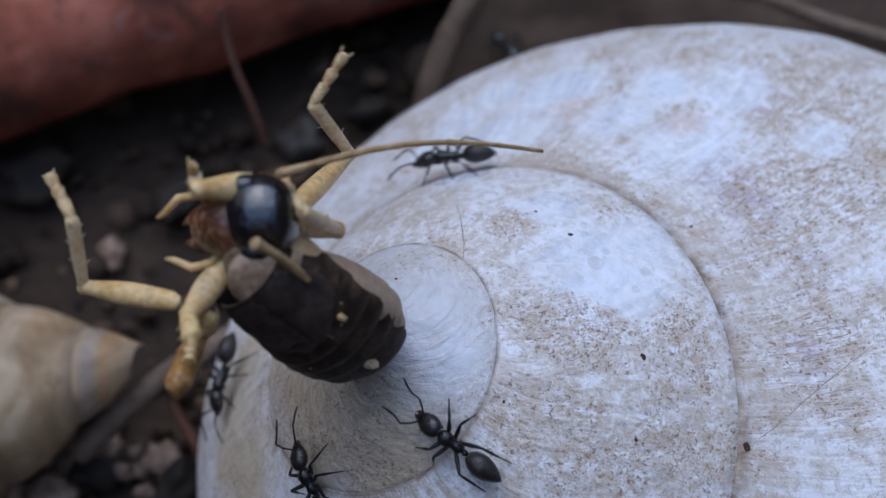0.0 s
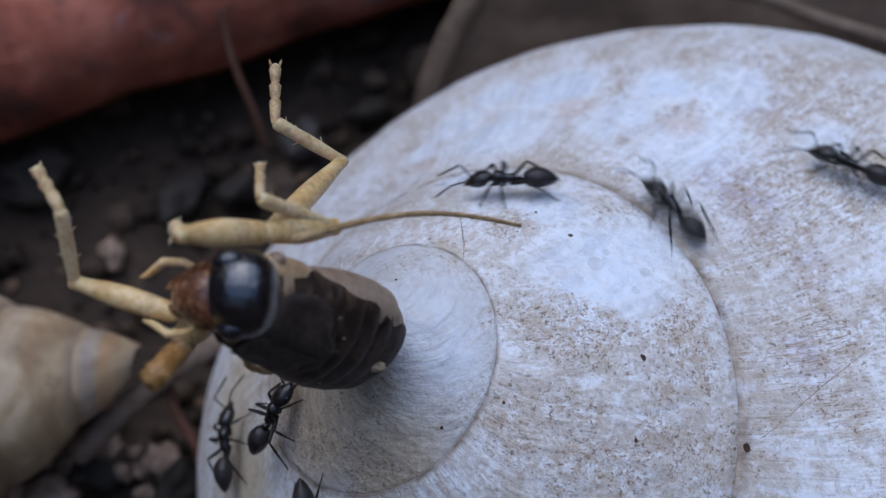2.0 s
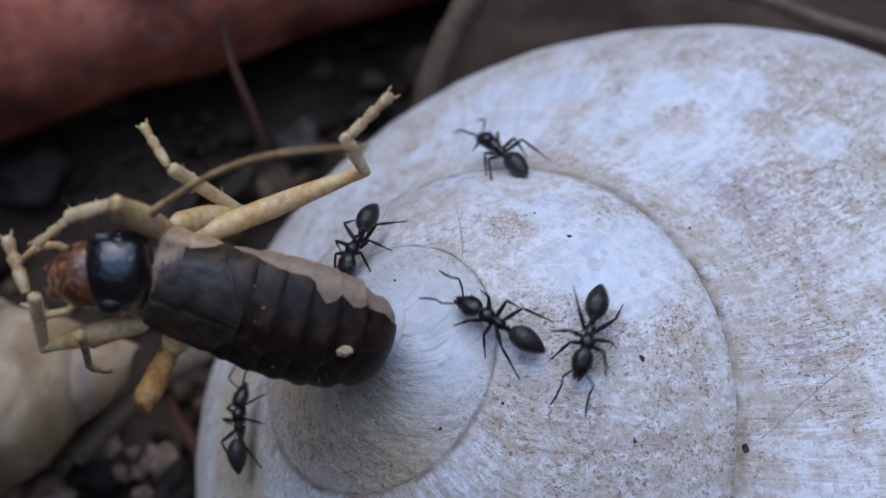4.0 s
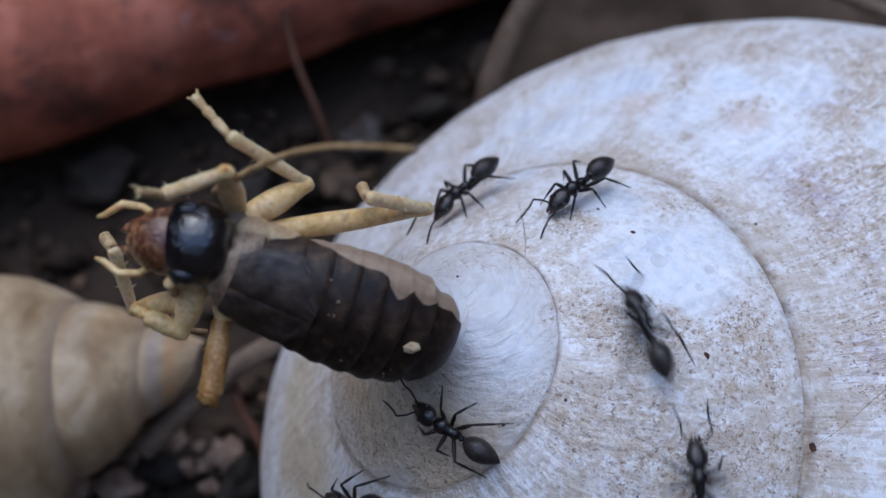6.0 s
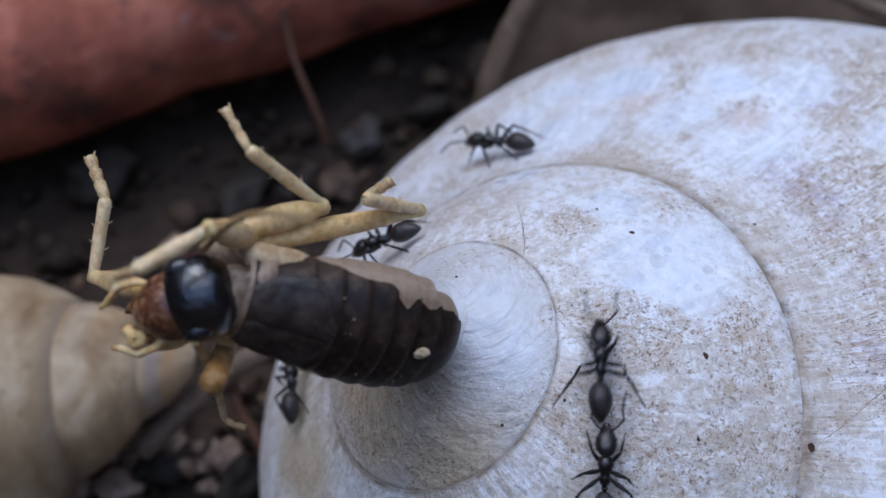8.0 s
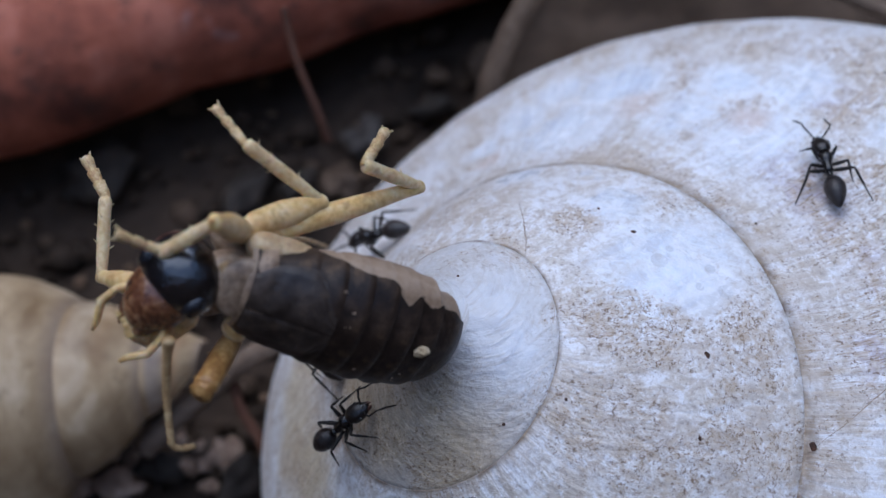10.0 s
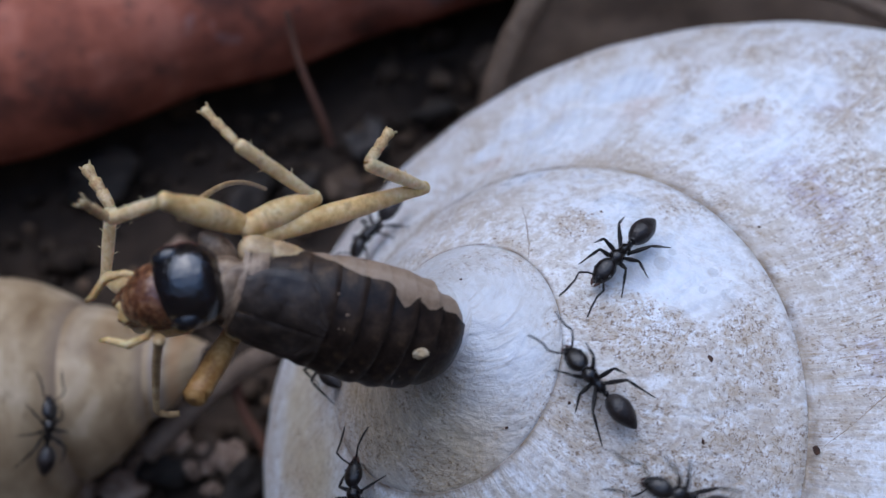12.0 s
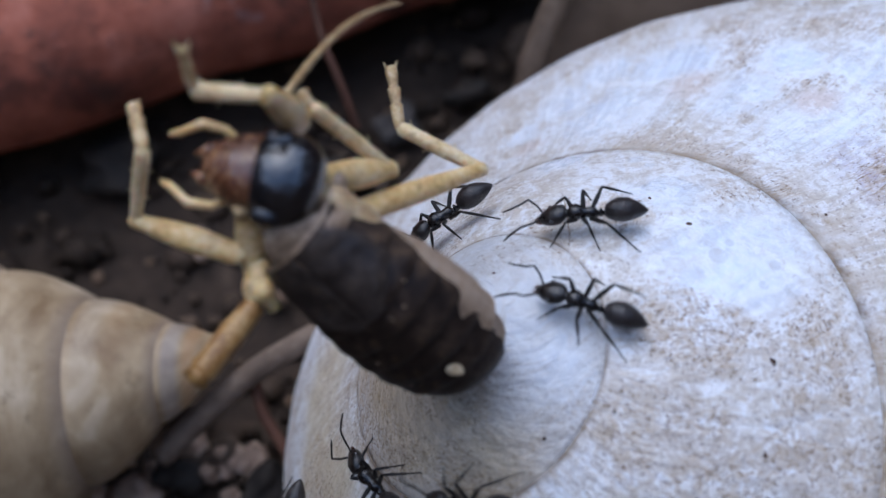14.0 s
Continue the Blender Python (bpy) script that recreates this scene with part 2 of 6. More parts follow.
def cream_shell_material():
    m = Nodes("cream_shell", 0.5, 0.4)
    uv = m.uv()
    turn, across, _ = m.split(uv)
    band = m.noise(1.0, 3, 0.55, m.mapped((1.6, 2.2, 1), uv), 0.5)
    a, b = m.noise(170, 4), m.noise(900, 4)
    c = m.ramp(m.math("ADD", m.math("MULTIPLY", band, 0.45), m.math("MULTIPLY", a, 0.55)),
               (0.36, (0.25, 0.16, 0.08)), (0.5, (0.44, 0.32, 0.185)), (0.62, (0.64, 0.505, 0.34)))
    c = m.mix(m.ramp(b, (0.58, 0.0), (0.7, 0.5)), c, (0.22, 0.15, 0.085))
    line = m.ramp(across, (0.0, 1.0), (0.16, 0.0))
    c = m.mix(m.math("MULTIPLY", line, 0.75), c, (0.27, 0.20, 0.15))
    # the youngest whorls keep an orange and a slate band
    young = m.ramp(m.math("MULTIPLY", turn, 0.05), (0.22, 0.4), (0.40, 0.0))
    c = m.mix(m.math("MULTIPLY", young, m.ramp(across, (0.30, 0.0), (0.42, 0.9), (0.52, 0.9), (0.6, 0.0))), c, (0.42, 0.21, 0.085))
    c = m.mix(m.math("MULTIPLY", young, m.ramp(across, (0.58, 0.0), (0.68, 0.85), (0.86, 0.85), (0.95, 0.0))), c, (0.27, 0.27, 0.30))
    b0 = m.bump(band, 0.25, 0.0005)
    m.bump(b, 0.3, 0.0002, b0)
    return m.done(c)


def terracotta_material():
    m = Nodes("terracotta", 0.8, 0.3)
    a, b = m.noise(120, 5), m.noise(900, 4)
    c = m.ramp(a, (0.36, (0.12, 0.04, 0.027)), (0.50, (0.34, 0.105, 0.062)), (0.66, (0.52, 0.20, 0.135)))
    c = m.mix(m.ramp(m.noise(380, 3), (0.52, 0.0), (0.7, 0.75)), c, (0.08, 0.04, 0.03))
    c = m.mix(m.ramp(b, (0.6, 0.0), (0.72, 0.8)), c, (0.07, 0.045, 0.04))
    c = m.mix(m.ramp(m.noise(260, 2), (0.66, 0.0), (0.74, 0.5)), c, (0.42, 0.36, 0.38))
    m.bump(b, 0.6, 0.0005)
    return m.done(c)


def crumb_material():
    """Soil crumbs, each with its own shade."""
    m = Nodes("soil_crumbs", 0.85, 0.3)
    g = m.t.nodes.new("ShaderNodeNewGeometry").outputs["Random Per Island"]
    c = m.ramp(g, (0.0, (0.02, 0.013, 0.008)), (0.6, (0.042, 0.026, 0.016)), (0.85, (0.08, 0.052, 0.033)), (1.0, (0.15, 0.095, 0.058)))
    m.bump(m.noise(1500, 4), 0.5, 0.0003)
    return m.done(c)


MAT_SOIL = soil_material()
MAT_STONE = grit_material("pebble", (0.12, 0.075, 0.05), (0.34, 0.23, 0.16), (0.60, 0.45, 0.34))
MAT_HUMUS = grit_material("humus_crumb", (0.009, 0.006, 0.004), (0.022, 0.015, 0.010), (0.055, 0.038, 0.026))
MAT_TWIG = grit_material("grey_twig", (0.09, 0.06, 0.04), (0.165, 0.115, 0.08), (0.25, 0.185, 0.135))
MAT_LEAF = grit_material("dead_leaf", (0.034, 0.020, 0.011), (0.072, 0.045, 0.027), (0.125, 0.083, 0.052), 300)
MAT_ROOT = grit_material("reddish_root", (0.045, 0.016, 0.008), (0.075, 0.029, 0.015), (0.11, 0.047, 0.026))
MAT_DRY = grit_material("dry_leaf_edge", (0.055, 0.034, 0.020), (0.10, 0.066, 0.042), (0.15, 0.104, 0.07))
MAT_PALE = grit_material("grey_pebble", (0.025, 0.02, 0.017), (0.055, 0.046, 0.04), (0.12, 0.105, 0.095))
MAT_CRUMBS = crumb_material()
MAT_CREAM = cream_shell_material()
MAT_TERRA = terracotta_material()


# ---- builders ----
def mesh_of(name, verts, faces, material, uvs=None, smooth=True):
    me = bpy.data.meshes.new(name)
    me.from_pydata([tuple(v) for v in verts], [], faces)
    if uvs is not None:
        layer = me.uv_layers.new(name="UVMap")
        for loop in me.loops:
            layer.data[loop.index].uv = uvs[loop.vertex_index]
    for p in me.polygons:
        p.use_smooth = smooth
    if material is not None:
        me.materials.append(material)
    me.update()
    return me


def part(name, me, parent, label="", m=None):
    ob = new(name, me)
    ob.parent = parent
    if m is not None:
        ob.matrix_basis = m
    return tagged(ob, label)


def grid_faces(rows, cols, wrap=False, first=0):
    faces = []
    for i in range(rows - 1):
        for j in range(cols if wrap else cols - 1):
            k = (j + 1) % cols
            faces.append((first + i * cols + j, first + i * cols + k, first + (i + 1) * cols + k, first + (i + 1) * cols + j))
    return faces


def tube(points, radii, sides=10, flat=1.0, caps=True):
    """Vertices and faces of a round tube along points; flat squeezes it along its own normal."""
    points = [Vector(p) for p in points]
    verts, n = [], len(points)
    side = None
    for i, p in enumerate(points):
        d = (points[min(i + 1, n - 1)] - points[max(i - 1, 0)]).normalized()
        if side is None:
            side = d.cross(Vector((0, 0, 1)))
            side = side.normalized() if side.length > 1e-6 else Vector((1, 0, 0))
        side = (side - d * side.dot(d)).normalized()
        up = side.cross(d)
        for k in range(sides):
            a = 2 * math.pi * k / sides
            verts.append(p + side * (radii[i] * math.cos(a)) + up * (radii[i] * flat * math.sin(a)))
    faces = grid_faces(n, sides, True)
    if caps:
        faces.append(tuple(reversed(range(sides))))
        faces.append(tuple(range((n - 1) * sides, n * sides)))
    return verts, faces


def bent(a, b, bows, steps=14):
    """Points from a to b, bowed sideways by waves (height, turns, axis)."""
    a, b = Vector(a), Vector(b)
    out = []
    for i in range(steps):
        s = i / (steps - 1)
        p = a.lerp(b, s)
        for h, turns, axis in bows:
            p = p + Vector(axis) * (h * math.sin(math.pi * turns * s))
        out.append(p)
    return out


# ---- the large snail shell: a log spiral on a dome ----
R_A, R_B, R_0 = 3.634, 0.1502, 100 / 44.34
APEX = Vector((-3.544, -2.469, 0.0))


def suture(phi):
    r = R_A * math.exp(R_B * (phi + 2.0136))
    return r, -0.4967 * r ** 1.2132 * R_0 ** -0.2132


def eased(x, lo, hi):
    x = min(1, max(0, (x - lo) / (hi - lo)))
    return x * x * (3 - 2 * x)


def whorl_profile(phi, upper, lower):
    """Section of the whorl outside its suture: the upper side as far as the next suture, then the belly."""
    late = eased(phi, 1.3, 4.4)
    early = 1 - eased(phi, -4.6, -2.0)
    a0, a1 = 29 + 10 * late + 2 * eased(phi, 4.8, 6.2) + 3 * early, 43 + 40 * late - 9 * early
    (r0, z0), (r1, z1) = suture(phi), suture(phi + 2 * math.pi)
    p0, p1 = Vector((r0, z0)), Vector((r1, z1))
    l = (p1 - p0).length * (1.05 + 0.17 * late)
    t0 = Vector((math.cos(radians(a0)), -math.sin(radians(a0)))) * l
    t1 = Vector((math.cos(radians(a1)), -math.sin(radians(a1)))) * l
    out = [(p0 + Vector((-0.02, -0.06)) * r0, 0.0)]
    for i in range(upper):
        s = (0.0, 0.006, 0.02)[i] if i < 3 else 0.02 + 0.98 * (i - 2) / (upper - 3)
        out.append((p0 * (2 * s ** 3 - 3 * s ** 2 + 1) + t0 * (s ** 3 - 2 * s ** 2 + s) + p1 * (3 * s ** 2 - 2 * s ** 3) + t1 * (s ** 3 - s ** 2), s))
    if lower == 0:
        out.append((p1 + Vector((0.0, -0.05)) * r1, 1.0))
    rho = (p1 - p0).length * 0.24
    p, turned = p1, a1
    for i in range(1, lower + 1):
        step = 150 / lower
        turned += step
        p = p + Vector((math.cos(radians(turned)), -math.sin(radians(turned)))) * (rho * radians(step))
        out.append((p, 1 + i / lower))
    return out


def snail_shell():
    verts, uvs, faces = [], [], []
    end = 7.35
    for lo, upper, lower in ((-34.0, 26, 0), (end - 2 * math.pi - 0.15, 26, 22)):
        first, count, cols = len(verts), 0, upper + max(1, lower) + (1 if lower else 1)
        n = int((end - lo) / 0.035)
        for i in range(n + 1):
            phi = lo + (end - lo) * i / n
            for p, s in whorl_profile(phi, upper, lower):
                late = eased(phi, -2.5, 0.5)
                hump = math.sin(math.pi * s) if s < 1 else -eased(s, 1, 1.5)
                wob = 1 + late * hump * (0.004 * math.sin(phi * 7 + s) + 0.002 * math.sin(phi * 31 + 2 * s))
                wob += 0.018 * math.exp(-((phi - 5.15) / 0.28) ** 2) * eased(s, 0.5, 1.0)
                lift = 0.2 * late * hump * noise.noise((phi * 2.2, s * 2, 3.1)) * p.x / 15
                verts.append((p.x * wob * math.cos(phi) * MM, -p.x * wob * math.sin(phi) * MM, (p.y + lift) * MM))
                uvs.append((suture(phi)[0] * 1.065 + 0.22 * s * s + 0.1 * math.sin(s * 2.5) + 1.0 * s * eased(phi, 5.2, 6.5), s + 0.3 * (1 - eased(phi, -3.2, -2.0))))
            count += 1
        if lower == 0:
            faces += grid_faces(count, cols, False, first)
        else:
            keep = upper - 2
            for i in range(count - 1):
                for j in range(keep, cols - 1):
                    a = first + i * cols + j
                    faces.append((a, a + 1, a + cols + 1, a + cols))
    lean = Vector((math.cos(-2.4214), -math.sin(-2.4214), 0))
    me = mesh_of("snail_shell", verts, faces, None, uvs)
    ob = new("snail_shell", me)
    ob.matrix_world = TABLE @ Matrix.Translation(APEX * MM) @ Matrix.Rotation(0.699, 4, Vector((0, 0, 1)).cross(lean))
    return tagged(ob, "weathered white spiral snail shell with brown specks, on soil", "snail shell")


shell = snail_shell()
from mathutils.bvhtree import BVHTree
SHELL_TREE = BVHTree.FromPolygons([shell.matrix_world @ v.co for v in shell.data.vertices], [tuple(p.vertices) for p in shell.data.polygons])
OUT = TABLE.to_3x3() @ Vector((0, 0, 1))


EYE = at(0, 0, 49.79)


def on_shell(u, v):
    """The place and normal where the line from the point EYE over the table to (u, v) meets the shell, or None."""
    hit, normal, _, _ = SHELL_TREE.ray_cast(EYE, (at(u, v, 0) - EYE).normalized())
    if hit is None:
        return None
    return hit, (normal if normal.dot(OUT) > 0 else -normal)


SHELL_BACK = shell.matrix_world.inverted()
MAT_SHELL = shell_material(lambda u, v: SHELL_BACK @ on_shell(u, v)[0])
shell.data.materials.append(MAT_SHELL)


def scar(name, points, r, material, label):
    """A thin raised or stained line on the shell's surface through a few (u, v) points."""
    pts = []
    for (a, b), (c, d) in zip(points, points[1:]):
        for i in range(10):
            q = i / 10
            u = a + (c - a) * q + 0.06 * noise.noise((a + q * 3, b, 1.0))
            v = b + (d - b) * q + 0.06 * noise.noise((a + q * 3, b, 5.0))
            hit = on_shell(u, v)
            if hit:
                pts.append(SHELL_BACK @ (hit[0] + hit[1] * (-0.25 * r * MM)))
    rad = [r * (0.35 + 0.65 * math.sin(math.pi * (i + 0.5) / len(pts))) * (1 + 0.5 * noise.noise((i * 0.9, r, 2))) * MM for i in range(len(pts))]
    v, f = tube(pts, rad, 7, 0.8)
    return part(name, mesh_of(name, v, f, material), shell, label)


MAT_SCAR = grit_material("dirt_line", (0.14, 0.10, 0.065), (0.3, 0.22, 0.15), (0.5, 0.42, 0.33), 2500)
MAT_SPECK = grit_material("dark_speck", (0.025, 0.014, 0.009), (0.07, 0.032, 0.018), (0.15, 0.07, 0.04), 3000)
scar("growth_scar", ((12.2, -7.9), (13.4, -7.0), (14.6, -5.9), (16.2, -4.6), (17.4, -3.6)), 0.022, MAT_SCAR, "dark growth crack")
scar("growth_scar", ((0.55, 1.7), (0.75, 0.9), (0.85, 0.2), (0.80, -0.4)), 0.03, MAT_SCAR, "dark growth crack")


def speck(u, v, size, seed, material=None):
    """A crumb of dirt stuck on the shell."""
    hit, n = on_shell(u, v)
    bm = bmesh.new()
    bmesh.ops.create_icosphere(bm, subdivisions=2, radius=1)
    for q in bm.verts:
        q.co = Vector((q.co.x * size[0], q.co.y * size[1], q.co.z * 0.5 * min(size))) * MM * (1 + 0.4 * noise.noise(q.co * 1.5 + Vector((seed, 0, 0))))
    me = bpy.data.meshes.new("speck")
    bm.to_mesh(me)
    bm.free()
    me.materials.append(material or MAT_SPECK)
    turn = n.to_track_quat("Z", "Y").to_matrix().to_4x4() @ Matrix.Rotation(seed * 2.0, 4, "Z")
    return part("speck", me, shell, "stuck crumb of dirt", SHELL_BACK @ Matrix.Translation(hit) @ turn)


for i, (u, v, a, b) in enumerate(((-1.88, -1.19, 0.065, 0.06), (7.99, -4.30, 0.15, 0.10), (12.12, -7.9, 0.17, 0.2), (5.08, 0.58, 0.09, 0.13), (2.43, -6.1, 0.06, 0.08),
                                  (-0.05, -7.1, 0.07, 0.08), (14.9, 6.8, 0.07, 0.1), (3.7, 1.5, 0.06, 0.09), (9.9, 0.9, 0.08, 0.06), (7.7, -7.6, 0.1, 0.07))):
    speck(u, v, (a, b), i + 1.0)


# ---- the ground and what lies on it ----
def ground_sheet():
    n, verts, uvs = 110, [], []
    for i in range(n):
        for j in range(n):
            x, y = (j / (n - 1) - 0.5), (i / (n - 1) - 0.5)
            x, y = x * (0.12 + 6 * x * x), y * (0.12 + 6 * y * y)
            h = 0.0012 * noise.noise((x * 160, y * 160, 0)) + 0.0006 * noise.noise((x * 520, y * 520, 2))
            verts.append((x, y, h - 0.0012))
    ob = new("ground", mesh_of("ground", verts, grid_faces(n, n), MAT_SOIL))
    return tagged(ob, "dark moist garden soil with crumbs and grit", "ground", kind="structure")


ground_sheet()


def floor_spot(u, v, lift=0.0):
    """Where the line of sight over (u, v) meets the soil."""
    p = at(u, v, 0)
    d = at(u, v, 0) - at(0, 0, 49.79)
    p = p + d * ((lift - p.z) / d.z)
    return p


def lump(seed, size, rough=0.35, subdiv=3):
    bm = bmesh.new()
    bmesh.ops.create_icosphere(bm, subdivisions=subdiv, radius=1)
    off = Vector((seed * 3.7, seed * 1.9, seed))
    for v in bm.verts:
        k = 1 + rough * noise.noise(v.co * 1.1 + off) + rough * 0.4 * noise.noise(v.co * 3 + off)
        v.co = Vector((v.co.x * size[0], v.co.y * size[1], v.co.z * size[2])) * k
    return bm


def stone(name, u, v, size, material, label, category, seed, turn=0, group=""):
    bm = lump(seed, [s * MM for s in size], 0.75)
    me = bpy.data.meshes.new(name)
    for f in bm.faces:
        f.smooth = True
    bm.to_mesh(me)
    bm.free()
    me.materials.append(material)
    ob = new(name, me)
    p = floor_spot(u, v, size[2] * 0.5 * MM)
    ob.matrix_world = pose(p.x, p.y, size[2] * 0.55 * MM, 0, 0, turn)
    return tagged(ob, label, category, group)


def terracotta_piece():
    """Thick rounded shard of a terracotta pot lying behind the shell."""
    a, b = floor_spot(-27, -0.6), floor_spot(6, 10.6)
    pts = bent(a, b, [(0.0012, 1, (0, 0, 1))], 22)
    d = (b - a).normalized()
    back = Vector((-d.y, d.x, 0))
    verts = []
    for i, p in enumerate(pts):
        for k in range(26):
            ang = 2 * math.pi * k / 26
            ca, sa = math.cos(ang), math.sin(ang)
            y = 0.013 * math.copysign(abs(ca) ** 0.75, ca)
            z = 0.0065 * math.copysign(abs(sa) ** 0.75, sa)
            w = 1 + 0.06 * noise.noise((i * 0.5, ca * 1.5, sa * 1.5))
            verts.append(p + back * (0.013 + y * w) + Vector((0, 0, 0.006 + z * w)))
    faces = grid_faces(22, 26, True) + [tuple(reversed(range(26))), tuple(range(21 * 26, 22 * 26))]
    ob = new("terracotta_shard", mesh_of("terracotta_shard", verts, faces, MAT_TERRA))
    return tagged(ob, "thick rounded red terracotta pot shard on dark soil", "pot shard")


terracotta_piece()


def cone_shell():
    """A long conical snail shell lying on its side, point towards the white shell."""
    verts, uvs = [], []
    turns, cols, n = 5.0, 20, 240
    L, R = 22.6, 13.4
    for i in range(n + 1):
        q = i / n
        th = 2 * math.pi * turns * q
        s0 = L * (0.07 + 0.93 * q) ** 1.5
        s1 = L * (0.07 + 0.93 * (q + 1 / turns)) ** 1.5
        for j in range(cols):
            f = j / (cols - 1)
            s = s0 + (s1 - s0) * f
            r = R * (s / L) ** 0.93 * (0.93 + 0.10 * math.sin(math.pi * min(1, f * 1.02)) ** 0.7)
            verts.append((-s * MM, r * math.cos(th) * MM, r * math.sin(th) * MM))
            uvs.append((th * 0.9, f))
    ob = new("cone_shell")
    step = n // 5
    for k in range(5):
        a, b = k * step * cols, ((k + 1) * step + 1) * cols
        part("whorl", mesh_of("whorl", verts[a:b], grid_faces(step + 1, cols), MAT_CREAM, uvs[a:b]), ob)
    tip, tail = at(-16.0, -5.6, -19.5), at(-27.0, -8.2, -19.0)
    d = (tip - tail).normalized()
    ob.matrix_world = Matrix.Translation(tip) @ d.to_track_quat("X", "Z").to_matrix().to_4x4()
    tagged(ob, "cream banded conical snail shell lying on soil", "snail shell")
    return ob, BVHTree.FromPolygons([ob.matrix_world @ Vector(v) for v in verts], grid_faces(n + 1, cols))


cone, CONE_TREE = cone_shell()


def spline(points, steps=12):
    """A smooth line through a few points."""
    p = [Vector(q) for q in points]
    p = [p[0] * 2 - p[1]] + p + [p[-1] * 2 - p[-2]]
    out = []
    for a, b, c, d in zip(p, p[1:], p[2:], p[3:]):
        for i in range(steps):
            s = i / steps
            out.append(0.5 * (2 * b + (c - a) * s + (2 * a - 5 * b + 4 * c - d) * s * s + (3 * b - a - 3 * c + d) * s ** 3))
    return out + [p[-2]]


def deep(u, v, w):
    """A place at depth w on the line from EYE through (u, v)."""
    k = (49.79 - w) / 49.79
    return at(u * k, v * k, w)


def strand(name, points, r0, r1, material, label, category, flat=1.0):
    pts = spline(points)
    n = len(pts) - 1
    radii = [(r0 + (r1 - r0) * i / n) * (1 + 0.07 * noise.noise((i * 0.15, r0 * 9, 0))) * MM for i in range(n + 1)]
    v, f = tube(pts, radii, 12, flat)
    return tagged(new(name, mesh_of(name, v, f, material)), label, category)


strand("twig", (deep(-14.6, -8.2, -22), deep(-12.5, -6.2, -21), deep(-10.6, -4.7, -20), deep(-8.0, -3.2, -19)), 0.75, 0.6, MAT_TWIG, "straight grey-brown twig leaning on the soil", "twig")
strand("root", (deep(-8.9, 9.6, -23), deep(-8.4, 7.6, -23.5), deep(-7.6, 5.6, -24), deep(-7.1, 4.2, -25)), 0.2, 0.28, MAT_ROOT, "thin reddish-brown root hanging over dark soil", "root")
strand("root", (deep(-11.0, -5.2, -21), deep(-10.6, -6.6, -21), deep(-9.8, -7.9, -21), deep(-9.4, -9.0, -21)), 0.3, 0.35, MAT_ROOT, "thin dull brown root lying on the soil", "root")


def dead_leaf():
    """A broad curled leaf behind the shell: a thin blade with a rolled pale rim and low veins."""
    rim = spline((deep(-1.2, 3.4, -27), deep(-0.8, 5.6, -26.5), deep(-0.25, 7.4, -26), deep(0.45, 8.9, -25.5), deep(1.3, 10.4, -25.5), deep(2.6, 12.4, -26)), 6)
    far = spline((deep(14.0, -2.0, -33), deep(17.0, 1.0, -33), deep(20.0, 3.6, -32), deep(22.0, 6.0, -31), deep(24.0, 8.2, -30), deep(26.0, 11.0, -30)), 6)
    cols, rows = 26, len(rim)
    top, low = [], []
    for i, (p, q) in enumerate(zip(rim, far)):
        for k in range(cols):
            s = k / (cols - 1)
            lift = -2.2 * math.sin(math.pi * min(1, s * 1.6)) + 0.5 * noise.noise((i * 0.25, s * 5, 2.0)) + 0.3 * math.sin(s * 34 + i * 0.3)
            w = p.lerp(q, s) + OUT * (lift * MM)
            top.append(w)
            low.append(w - OUT * 0.25 * MM)
    n = len(top)
    faces = grid_faces(rows, cols) + [tuple(reversed(f)) for f in grid_faces(rows, cols, False, n)]
    loop = list(range(cols)) + [i * cols + cols - 1 for i in range(1, rows)] + [(rows - 1) * cols + k for k in range(cols - 2, -1, -1)] + [i * cols for i in range(rows - 2, 0, -1)]
    faces += [(a, b, b + n, a + n) for a, b in zip(loop, loop[1:] + loop[:1])]
    leaf = new("dead_leaf")
    part("blade", mesh_of("blade", top + low, faces, MAT_LEAF), leaf, "dull brown wrinkled leaf blade")
    v, f = tube([p + OUT * 0.3 * MM for p in rim], [(0.75 + 0.15 * noise.noise((i * 0.4, 1, 1))) * MM for i in range(rows)], 12)
    part("rim", mesh_of("rim", v, f, MAT_DRY), leaf, "pale tan rolled leaf rim")
    return tagged(leaf, "dry brown curled leaf leaning behind the snail shell", "dead leaf")


dead_leaf()
strand("leaf_stalk", (deep(11.0, 10.4, -25), deep(13.0, 10.0, -26), deep(15.0, 9.2, -26), deep(19.0, 8.0, -26)), 0.45, 0.5, MAT_TWIG, "thin dry grey leaf stalk behind the shell", "plant stalk")

